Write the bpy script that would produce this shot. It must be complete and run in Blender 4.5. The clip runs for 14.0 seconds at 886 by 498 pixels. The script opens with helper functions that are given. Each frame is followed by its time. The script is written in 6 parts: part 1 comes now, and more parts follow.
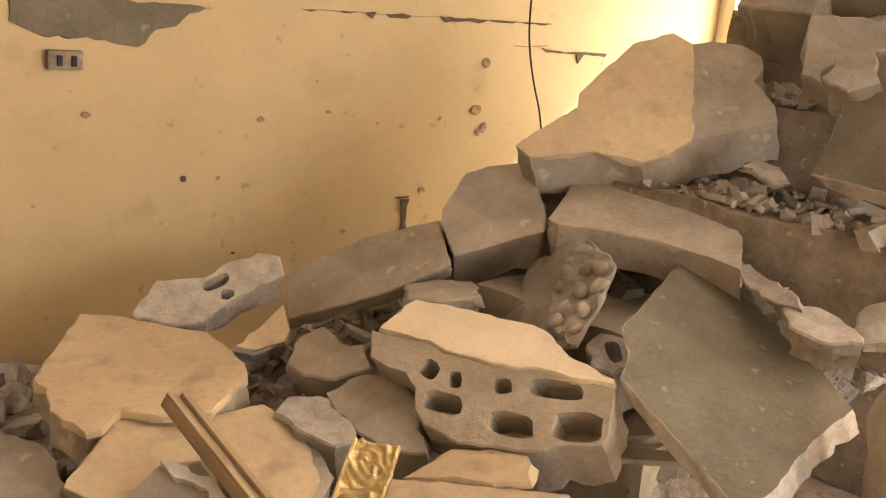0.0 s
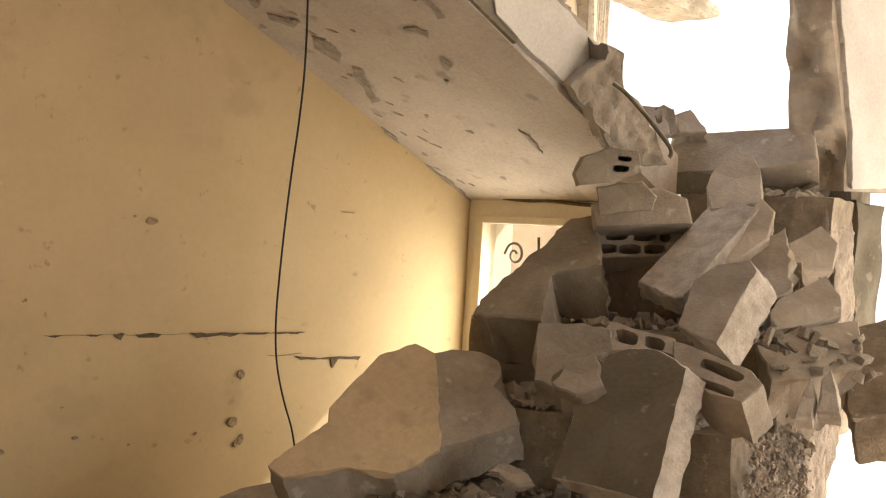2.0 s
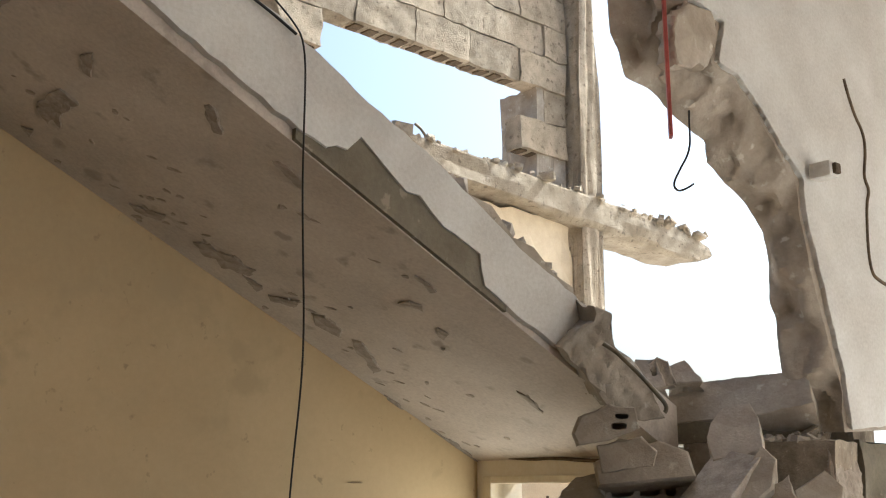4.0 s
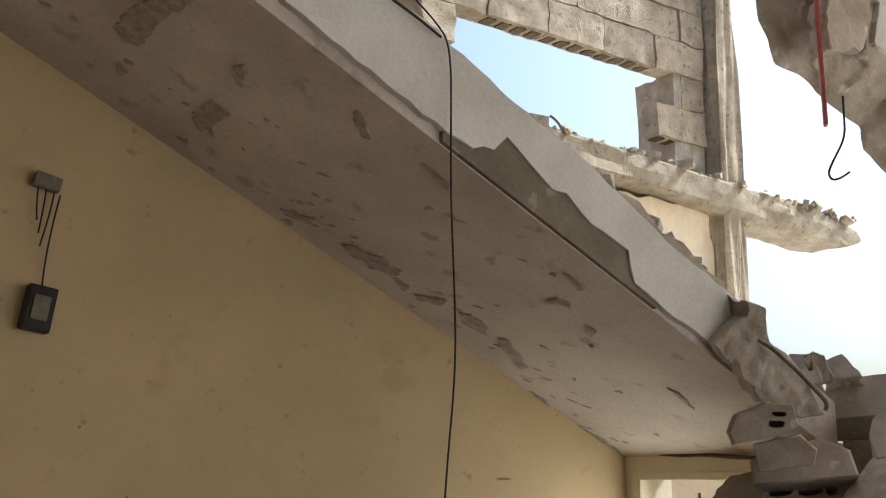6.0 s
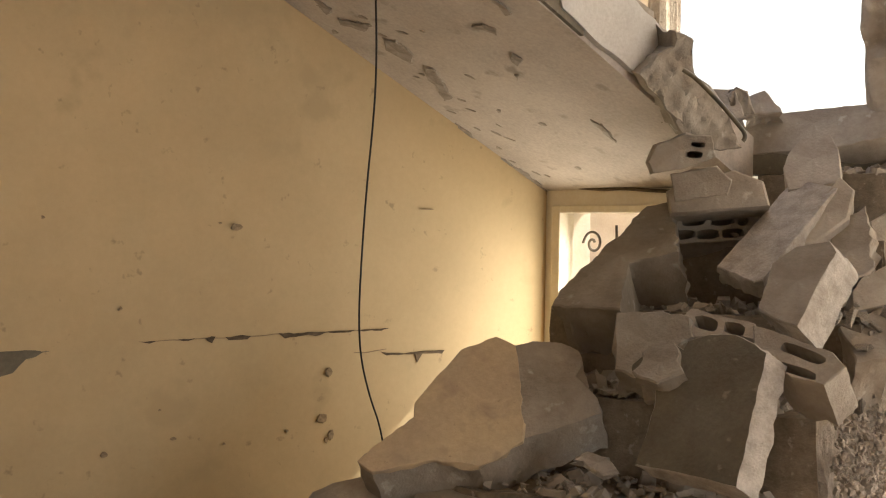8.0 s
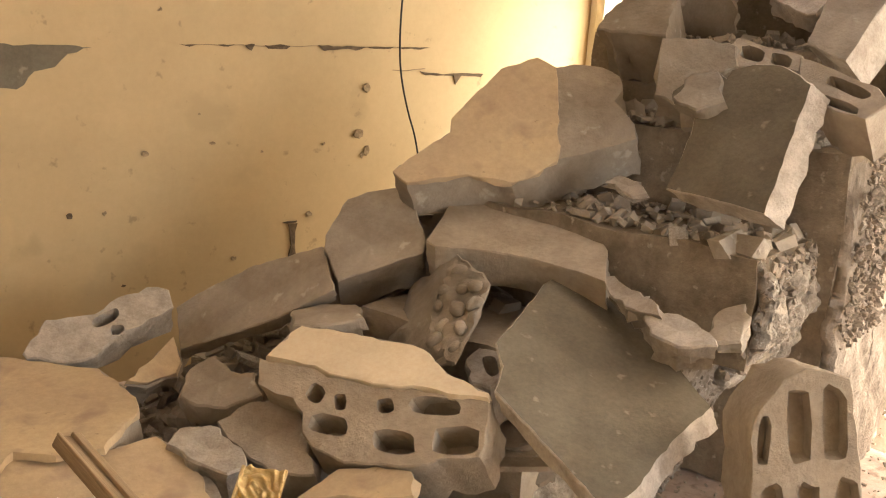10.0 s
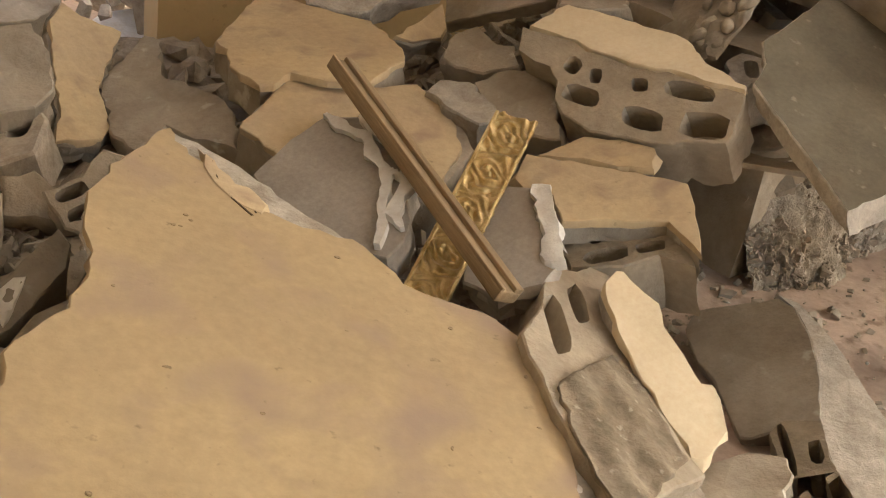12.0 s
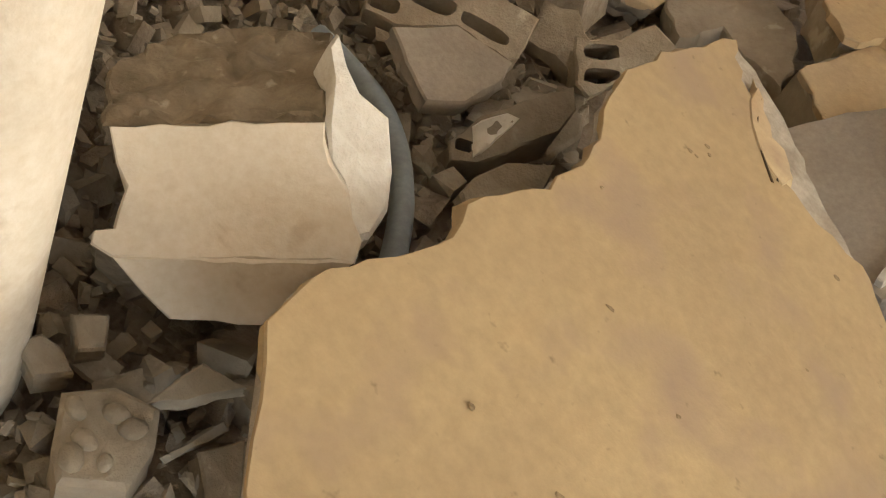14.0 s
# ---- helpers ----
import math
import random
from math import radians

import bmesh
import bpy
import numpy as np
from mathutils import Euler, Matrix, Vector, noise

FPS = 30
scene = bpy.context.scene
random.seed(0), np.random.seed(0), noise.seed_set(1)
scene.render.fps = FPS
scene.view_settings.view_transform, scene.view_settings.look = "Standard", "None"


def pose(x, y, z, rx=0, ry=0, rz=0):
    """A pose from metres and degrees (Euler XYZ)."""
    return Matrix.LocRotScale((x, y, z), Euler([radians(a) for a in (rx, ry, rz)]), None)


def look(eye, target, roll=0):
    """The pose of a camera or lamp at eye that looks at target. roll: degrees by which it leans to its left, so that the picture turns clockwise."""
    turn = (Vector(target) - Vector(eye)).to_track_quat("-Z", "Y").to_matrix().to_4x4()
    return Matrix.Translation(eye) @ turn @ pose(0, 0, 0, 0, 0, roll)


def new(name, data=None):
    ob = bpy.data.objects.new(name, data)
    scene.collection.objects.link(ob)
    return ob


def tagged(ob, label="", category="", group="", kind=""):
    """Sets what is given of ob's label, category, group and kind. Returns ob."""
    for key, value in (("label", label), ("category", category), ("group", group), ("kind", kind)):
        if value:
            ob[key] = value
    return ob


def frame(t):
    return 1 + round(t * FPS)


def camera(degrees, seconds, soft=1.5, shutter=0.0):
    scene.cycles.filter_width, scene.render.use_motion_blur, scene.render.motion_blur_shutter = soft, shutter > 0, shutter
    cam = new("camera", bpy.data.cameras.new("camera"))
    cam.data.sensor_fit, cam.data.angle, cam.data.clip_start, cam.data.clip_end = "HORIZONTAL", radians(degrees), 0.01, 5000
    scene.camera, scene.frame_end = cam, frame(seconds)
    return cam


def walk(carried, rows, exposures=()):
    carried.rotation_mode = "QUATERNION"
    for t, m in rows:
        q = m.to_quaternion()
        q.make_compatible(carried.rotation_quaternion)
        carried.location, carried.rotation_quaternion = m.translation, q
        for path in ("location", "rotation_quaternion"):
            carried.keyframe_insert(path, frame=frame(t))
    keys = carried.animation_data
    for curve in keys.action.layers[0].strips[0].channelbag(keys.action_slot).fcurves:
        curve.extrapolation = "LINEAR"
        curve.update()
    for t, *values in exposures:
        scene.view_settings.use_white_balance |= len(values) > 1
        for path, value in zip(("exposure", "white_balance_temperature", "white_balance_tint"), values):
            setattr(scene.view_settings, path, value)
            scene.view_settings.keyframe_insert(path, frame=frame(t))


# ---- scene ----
# ---- camera: seconds, eye, yaw, pitch, roll ----
cam = camera(43.8, 14.0, soft=1.1)
PATH = [
    (0.0, 0.030, 0.002, 1.406, -33.57, -15.04, 5.62),
    (0.5, 0.050, 0.006, 1.441, -40.03, -10.19, 6.20),
    (1.0, 0.069, -0.014, 1.453, -42.01, -6.77, 5.23),
    (1.5, 0.069, -0.033, 1.480, -43.40, -3.79, 4.66),
    (2.0, 0.055, -0.053, 1.512, -43.95, -0.12, 3.37),
    (2.5, 0.037, -0.069, 1.529, -43.62, 4.02, 2.40),
    (3.0, 0.026, -0.092, 1.539, -43.38, 7.62, 1.01),
    (3.2, 0.026, -0.107, 1.542, -43.57, 8.94, 0.71),
    (5.3, 0.019, -0.148, 1.595, -40.07, 14.18, -0.78),
    (5.5, 0.010, -0.133, 1.583, -39.26, 13.73, -0.96),
    (6.0, -0.009, -0.113, 1.590, -36.01, 11.97, 0.13),
    (6.5, -0.002, -0.111, 1.576, -36.93, 9.40, 0.52),
    (7.0, 0.016, -0.122, 1.566, -38.96, 6.87, -0.25),
    (7.2, 0.030, -0.120, 1.553, -39.36, 5.02, -0.09),
    (9.3, 0.041, -0.060, 1.514, -38.98, -9.98, 2.58),
    (9.5, 0.046, -0.069, 1.505, -38.89, -11.82, 3.09),
    (10.0, 0.024, -0.102, 1.474, -38.44, -14.36, 4.01),
    (10.5, -0.005, -0.137, 1.436, -34.96, -17.45, 5.23),
    (11.0, -0.002, -0.179, 1.398, -32.56, -20.72, 4.01),
    (11.5, -0.014, -0.202, 1.350, -29.83, -24.04, 5.60),
    (12.0, -0.050, -0.200, 1.301, -27.01, -27.13, 9.28),
    (12.5, -0.068, -0.194, 1.288, -26.60, -29.82, 15.24),
    (13.0, -0.093, -0.154, 1.302, -24.26, -32.60, 19.79),
    (13.5, -0.082, -0.081, 1.276, -18.27, -35.77, 23.36),
    (14.0, -0.104, 0.021, 1.234, -6.54, -39.63, 29.14),
]


def eye_pose(x, y, z, yaw, pitch, roll):
    return pose(x, y, z, 90 + pitch, 0, yaw) @ pose(0, 0, 0, 0, 0, roll)


EXPOSURES = [(0.0, 2.55, 6600, 11), (1.0, 2.3, 6700, 11), (2.0, 1.62, 6400, 9), (2.5, 1.3, 6000, 7), (3.0, 1.22, 5700, 6), (5.5, 0.52, 5350, 3), (6.5, 1.15, 5500, 5), (7.0, 1.28, 5650, 6), (9.5, 1.92, 6550, 11), (10.5, 2.52, 6200, 9), (11.0, 2.45, 6050, 8), (11.5, 2.28, 6200, 6), (12.0, 1.93, 6150, 5), (12.5, 1.86, 6150, 4), (14.0, 1.88, 6200, 2)]
walk(cam, [(t, eye_pose(*r)) for t, *r in PATH], EXPOSURES)

# ---- world and sun ----
SUN_ELEVATION, SUN_AZIMUTH = 40.0, -12.0
world = bpy.data.worlds.new("sky")
world.use_nodes = True
scene.world = world
wn = world.node_tree
sky = wn.nodes.new("ShaderNodeTexSky")
sky.sky_type, sky.sun_disc = "NISHITA", False
sky.sun_elevation, sky.sun_rotation = radians(SUN_ELEVATION), radians(90 - SUN_AZIMUTH)
sky.dust_density, sky.ozone_density = 7.0, 0.6
wn.links.new(sky.outputs[0], wn.nodes["Background"].inputs[0])
wn.nodes["Background"].inputs[1].default_value = 0.15
sun = new("sun", bpy.data.lights.new("sun", "SUN"))
sun.data.energy, sun.data.angle, sun.data.color = 4.0, radians(0.6), (1.0, 0.93, 0.82)
a, e = radians(SUN_AZIMUTH), radians(SUN_ELEVATION)
sun.matrix_world = look((8 * math.cos(a) * math.cos(e), 8 * math.sin(a) * math.cos(e), 8 * math.sin(e) + 2), (0, 0, 2))


# Fill lamp in an unseen opening, added to brighten the room from behind.
fill_lamp = new("unseen_fill", bpy.data.lights.new("unseen_fill", "AREA"))
fill_lamp.data.shape, fill_lamp.data.size, fill_lamp.data.size_y = "RECTANGLE", 2.2, 2.0
fill_lamp.data.energy, fill_lamp.data.color = 15.0, (0.93, 0.97, 1.0)
fill_lamp.matrix_world = look((2.5, -3.05, 1.5), (1.7, 1.0, 1.0))


from mathutils import geometry


# ---- materials ----
def material(name, base, dark, rough=0.9, scale=6.0, fine=90.0, bump=0.35, spots=0.0, vary=0.0, stain=None, stretch=(1, 1, 1), grain=0.3, deep=0.006, specks=0.0):
    """Dusty mineral surface: large stains, fine grain, relief, chips of another colour."""
    m = bpy.data.materials.new(name)
    m.use_nodes = True
    n, l = m.node_tree.nodes, m.node_tree.links
    b = n["Principled BSDF"]
    b.inputs["Roughness"].default_value = rough
    b.inputs["Specular IOR Level"].default_value = 0.2
    co = n.new("ShaderNodeTexCoord")
    mp = n.new("ShaderNodeMapping")
    mp.inputs["Scale"].default_value = stretch
    l.new(co.outputs["Object"], mp.inputs["Vector"])
    big = n.new("ShaderNodeTexNoise")
    big.inputs["Scale"].default_value, big.inputs["Detail"].default_value, big.inputs["Roughness"].default_value = scale, 6, 0.6
    small = n.new("ShaderNodeTexNoise")
    small.inputs["Scale"].default_value, small.inputs["Detail"].default_value, small.inputs["Roughness"].default_value = fine, 5, 0.7
    l.new(mp.outputs[0], big.inputs["Vector"])
    l.new(mp.outputs[0], small.inputs["Vector"])
    ramp = n.new("ShaderNodeValToRGB")
    ramp.color_ramp.elements[0].position, ramp.color_ramp.elements[1].position = 0.36, 0.64
    ramp.color_ramp.elements[0].color, ramp.color_ramp.elements[1].color = (*dark, 1), (*base, 1)
    l.new(big.outputs["Fac"], ramp.inputs[0])
    mix = n.new("ShaderNodeMix")
    mix.data_type, mix.blend_type = "RGBA", "OVERLAY"
    mix.inputs["Factor"].default_value = grain
    l.new(ramp.outputs[0], mix.inputs["A"])
    l.new(small.outputs["Fac"], mix.inputs["B"])
    out = mix.outputs["Result"]
    if spots:
        vor = n.new("ShaderNodeTexNoise")
        vor.inputs["Scale"].default_value, vor.inputs["Detail"].default_value = scale * 3.1, 8
        l.new(mp.outputs[0], vor.inputs["Vector"])
        r2 = n.new("ShaderNodeValToRGB")
        r2.color_ramp.elements[0].position, r2.color_ramp.elements[1].position = 0.66 - spots, 0.7
        m2 = n.new("ShaderNodeMix")
        m2.data_type = "RGBA"
        l.new(vor.outputs["Fac"], r2.inputs[0])
        l.new(r2.outputs[0], m2.inputs["Factor"])
        l.new(out, m2.inputs["A"])
        m2.inputs["B"].default_value = (*(stain or dark), 1)
        out = m2.outputs["Result"]
    if specks:
        dot = n.new("ShaderNodeTexNoise")
        dot.inputs["Scale"].default_value, dot.inputs["Detail"].default_value, dot.inputs["Roughness"].default_value = specks, 3, 0.65
        l.new(mp.outputs[0], dot.inputs["Vector"])
        r3 = n.new("ShaderNodeValToRGB")
        r3.color_ramp.elements[0].position, r3.color_ramp.elements[1].position = 0.66, 0.74
        r3.color_ramp.elements[1].color = (0.6, 0.6, 0.6, 1)
        l.new(dot.outputs["Fac"], r3.inputs[0])
        m3 = n.new("ShaderNodeMix")
        m3.data_type = "RGBA"
        l.new(r3.outputs[0], m3.inputs["Factor"])
        l.new(out, m3.inputs["A"])
        m3.inputs["B"].default_value = (dark[0] * 0.55, dark[1] * 0.55, dark[2] * 0.55, 1)
        out = m3.outputs["Result"]
    if vary:
        info = n.new("ShaderNodeObjectInfo")
        hsv = n.new("ShaderNodeHueSaturation")
        mr = n.new("ShaderNodeMapRange")
        mr.inputs["To Min"].default_value, mr.inputs["To Max"].default_value = 1 - vary, 1 + vary
        l.new(info.outputs["Random"], mr.inputs["Value"])
        l.new(mr.outputs[0], hsv.inputs["Value"])
        l.new(out, hsv.inputs["Color"])
        out = hsv.outputs["Color"]
    l.new(out, b.inputs["Base Color"])
    bp = n.new("ShaderNodeBump")
    bp.inputs["Strength"].default_value, bp.inputs["Distance"].default_value = bump, deep
    add = n.new("ShaderNodeMath")
    add.operation = "ADD"
    l.new(small.outputs["Fac"], add.inputs[0])
    l.new(big.outputs["Fac"], add.inputs[1])
    l.new(add.outputs[0], bp.inputs["Height"])
    l.new(bp.outputs[0], b.inputs["Normal"])
    return m


MAT = {
    "concrete": material("grey concrete", (0.43, 0.375, 0.30), (0.29, 0.243, 0.185), deep=0.012, bump=0.45, fine=60, grain=0.2, vary=0.15, spots=0.03, stain=(0.5, 0.46, 0.38)),
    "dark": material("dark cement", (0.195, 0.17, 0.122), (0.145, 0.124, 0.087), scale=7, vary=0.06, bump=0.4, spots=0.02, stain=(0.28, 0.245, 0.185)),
    "render": material("smooth grey render", (0.43, 0.385, 0.33), (0.35, 0.305, 0.255), scale=5, bump=0.2),
    "pale": material("pale broken mortar", (0.53, 0.48, 0.405), (0.36, 0.31, 0.25), scale=20, fine=120, bump=0.6, vary=0.1),
    "conglomerate": material("broken concrete with stones", (0.60, 0.535, 0.44), (0.32, 0.27, 0.21), scale=28, fine=150, bump=1.0, deep=0.012, spots=0.04, stain=(0.72, 0.68, 0.6)),
    "brown": material("brown dusty block", (0.33, 0.27, 0.195), (0.2, 0.158, 0.108), scale=14, bump=0.7, spots=0.03, stain=(0.42, 0.36, 0.28)),
    "dusty": material("dusty light block", (0.46, 0.39, 0.295), (0.35, 0.29, 0.215), scale=9, fine=70, bump=0.5, deep=0.01, grain=0.2, vary=0.06),
    "white": material("white lime plaster", (0.84, 0.81, 0.75), (0.70, 0.65, 0.58), scale=25, bump=0.5, deep=0.006),
    "yellow": material("yellow painted plaster", (0.60, 0.47, 0.285), (0.49, 0.375, 0.245), rough=0.75, scale=4.0, fine=55, bump=0.25, spots=0.14, stain=(0.405, 0.30, 0.21), grain=0.25, specks=38),
    # Real stains, plus an overall darkening for the weaker light on the slab.
    "stained": material("dusty stained plaster in darkened yellow", (0.475, 0.362, 0.208), (0.395, 0.294, 0.175), rough=0.8, scale=2.1, fine=50, bump=0.22, spots=0.16, stain=(0.355, 0.262, 0.19), grain=0.22, specks=34),
    "cream": material("cream painted plaster", (0.76, 0.64, 0.45), (0.68, 0.56, 0.38), rough=0.7, scale=7, bump=0.1),
    "wall": material("yellow wall paint", (0.575, 0.435, 0.24), (0.49, 0.37, 0.2), rough=0.6, scale=1.7, fine=45, bump=0.08, grain=0.1, specks=19, spots=0.03, stain=(0.48, 0.365, 0.2)),
    "soffit": material("whitewashed soffit", (0.56, 0.495, 0.415), (0.455, 0.395, 0.325), scale=3.5, bump=0.3, spots=0.05, stain=(0.36, 0.31, 0.25)),
    # Pink floor tone, raised a quarter to stand for light on the floor.
    "ground": material("dusty pink floor", (0.512, 0.403, 0.325), (0.403, 0.307, 0.24), scale=9, fine=60, bump=0.5, spots=0.08, stain=(0.27, 0.2, 0.15)),
    # Rubble tones are raised in place of fill light between the pieces.
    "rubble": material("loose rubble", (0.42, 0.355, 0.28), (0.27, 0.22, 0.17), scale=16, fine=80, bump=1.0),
    "stucco": material("grey white stucco", (0.62, 0.60, 0.55), (0.5, 0.47, 0.42), scale=3, bump=0.2),
    "facade": material("sunlit dirty block wall", (0.56, 0.465, 0.335), (0.38, 0.31, 0.215), scale=7, bump=0.9, deep=0.02, vary=0.18, spots=0.08, stain=(0.25, 0.2, 0.14), specks=22),
    "wood": material("brown wooden trim", (0.36, 0.26, 0.15), (0.23, 0.16, 0.09), rough=0.55, scale=5, fine=40, bump=0.15, stretch=(0.6, 10, 10)),
    "scar": material("bare brown soffit patch", (0.41, 0.355, 0.29), (0.27, 0.225, 0.175), scale=30, bump=0.6),
    # Dark tone for chips and cracks, and for shade inside openings.
    "hole": material("dark chips and shaded openings", (0.16, 0.115, 0.07), (0.09, 0.065, 0.04), scale=40, bump=0.6),
    "pit": material("shallow pitted plaster", (0.38, 0.285, 0.17), (0.25, 0.185, 0.11), scale=40, bump=0.6),
    "black": material("black cable rubber", (0.03, 0.026, 0.022), (0.02, 0.018, 0.015), rough=0.5, bump=0.0),
    "iron": material("painted iron grille", (0.2, 0.16, 0.1), (0.12, 0.1, 0.07), rough=0.5, scale=30, bump=0.1),
    "red": material("red plastic pipe", (0.42, 0.10, 0.08), (0.33, 0.08, 0.06), rough=0.45, scale=20, bump=0.05),
    "blue": material("grey blue plastic pipe", (0.33, 0.38, 0.42), (0.26, 0.3, 0.34), rough=0.4, scale=12, bump=0.05),
    "offwhite": material("dusty off-white paint", (0.72, 0.645, 0.54), (0.63, 0.555, 0.45), rough=0.75, scale=6, bump=0.15, spots=0.05, stain=(0.58, 0.49, 0.38)),
    # End wall colour is raised to stand for light bounced onto it.
    "bounce_lit": material("end wall paled for bounced light", (0.84, 0.77, 0.63), (0.76, 0.68, 0.53), rough=0.8, scale=6, bump=0.1),
    # Frame is beige, made paler in place of bounced light.
    "frame": material("beige window frame", (0.82, 0.74, 0.57), (0.74, 0.65, 0.48), rough=0.5, scale=20, bump=0.05),
}
gold = material("embossed gold foil", (0.74, 0.58, 0.30), (0.50, 0.36, 0.15), rough=0.33, scale=30, bump=0.6)
gold.node_tree.nodes["Principled BSDF"].inputs["Metallic"].default_value = 0.9
MAT["gold"] = gold
# Emission stands in for sunlight on the distant house.
house_glow = bpy.data.materials.new("self-lit distant wall")
house_glow.use_nodes = True
hb = house_glow.node_tree.nodes["Principled BSDF"]
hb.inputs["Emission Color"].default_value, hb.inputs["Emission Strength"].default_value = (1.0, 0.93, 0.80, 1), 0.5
MAT["house_glow"] = house_glow
rng = random.Random(7)


# ---- shape helpers ----
def part(name, bm, mat, parent=None, label="", smooth=False, side=None):
    me = bpy.data.meshes.new(name)
    bmesh.ops.recalc_face_normals(bm, faces=bm.faces)
    if smooth:
        for fc in bm.faces:
            fc.smooth = True
    bm.to_mesh(me)
    bm.free()
    if smooth == "worn":
        me.update()
        me.set_sharp_from_angle(angle=radians(34))
    me.materials.append(MAT[mat])
    me.materials.append(MAT[side or mat])
    ob = new(name, me)
    if parent:
        ob.parent = parent
    if label:
        ob["label"] = label
    return ob


def inside(p, poly):
    hit = False
    for i in range(len(poly)):
        a, b = poly[i - 1], poly[i]
        if (a[1] > p[1]) != (b[1] > p[1]) and p[0] < (b[0] - a[0]) * (p[1] - a[1]) / (b[1] - a[1]) + a[0]:
            hit = not hit
    return hit


def fill_face(bm, loops, bulge, ox):
    """Fill the first loop, less the others, with an uneven face."""
    flat = [[(v.co.x, v.co.y) for v in lp] for lp in loops]
    xs, ys = [p[0] for p in flat[0]], [p[1] for p in flat[0]]
    w, h = max(xs) - min(xs), max(ys) - min(ys)
    step = max(0.016 if bulge < 0.01 else 0.007, math.sqrt(w * h / 900))
    pts, verts, edges = [], [], []
    for lp, fl in zip(loops, flat):
        o = len(pts)
        pts += [Vector(p) for p in fl]
        verts += lp
        edges += [(o + i, o + (i + 1) % len(lp)) for i in range(len(lp))]
    rim = len(pts)
    for i in range(int(w / step) + 1):
        for j in range(int(h / step) + 1):
            p = (min(xs) + (i + 0.5 + rng.uniform(-0.3, 0.3)) * step, min(ys) + (j + 0.5 + rng.uniform(-0.3, 0.3)) * step)
            if not inside(p, flat[0]) or any(inside(p, f) for f in flat[1:]):
                continue
            if min((q[0] - p[0]) ** 2 + (q[1] - p[1]) ** 2 for q in pts[:rim]) < (0.55 * step) ** 2:
                continue
            f = 24 if bulge > 0.01 else 11
            q = Vector((p[0] * f + ox, p[1] * f, ox))
            z = bulge * (noise.noise(q) + 0.6 * noise.noise(q * 3.3))
            if bulge > 0.01:
                z = 1.5 * bulge * (0.5 - noise.voronoi(q * 1.25)[0][0])
            pts.append(Vector(p))
            verts.append(bm.verts.new((p[0], p[1], z)))
    got = geometry.delaunay_2d_cdt(pts, edges, [], 0, 1e-7)
    if len(got[0]) != len(pts):
        for v in verts[rim:]:
            bm.verts.remove(v)
        bmesh.ops.triangle_fill(bm, use_beauty=True, edges=[bm.edges.get((verts[a], verts[b])) or bm.edges.new((verts[a], verts[b])) for a, b in edges], normal=(0, 0, 1))
        return
    for f in got[2]:
        ids = [got[3][i][0] for i in f]
        c = ((pts[ids[0]] + pts[ids[1]] + pts[ids[2]]) / 3)[:]
        if inside(c, flat[0]) and not any(inside(c, g) for g in flat[1:]):
            bm.faces.new([verts[i] for i in ids])


def broken_edge(outline, seg, rough):
    """The outline with its edges cut short and roughened."""
    pts = []
    o = rng.uniform(0, 50)
    for i, p in enumerate(outline):
        a, b = Vector(p), Vector(outline[(i + 1) % len(outline)])
        n = max(1, int((b - a).length / seg))
        side = Vector((b.y - a.y, a.x - b.x)).normalized()
        for k in range(n):
            q = a.lerp(b, k / n)
            w = 2.0 * noise.noise(Vector((q.x * 38 + o, q.y * 38, o))) + rng.gauss(0, 0.35)
            pts.append(q + side * rough * w * (1.0 if k else 0.4))
    return pts


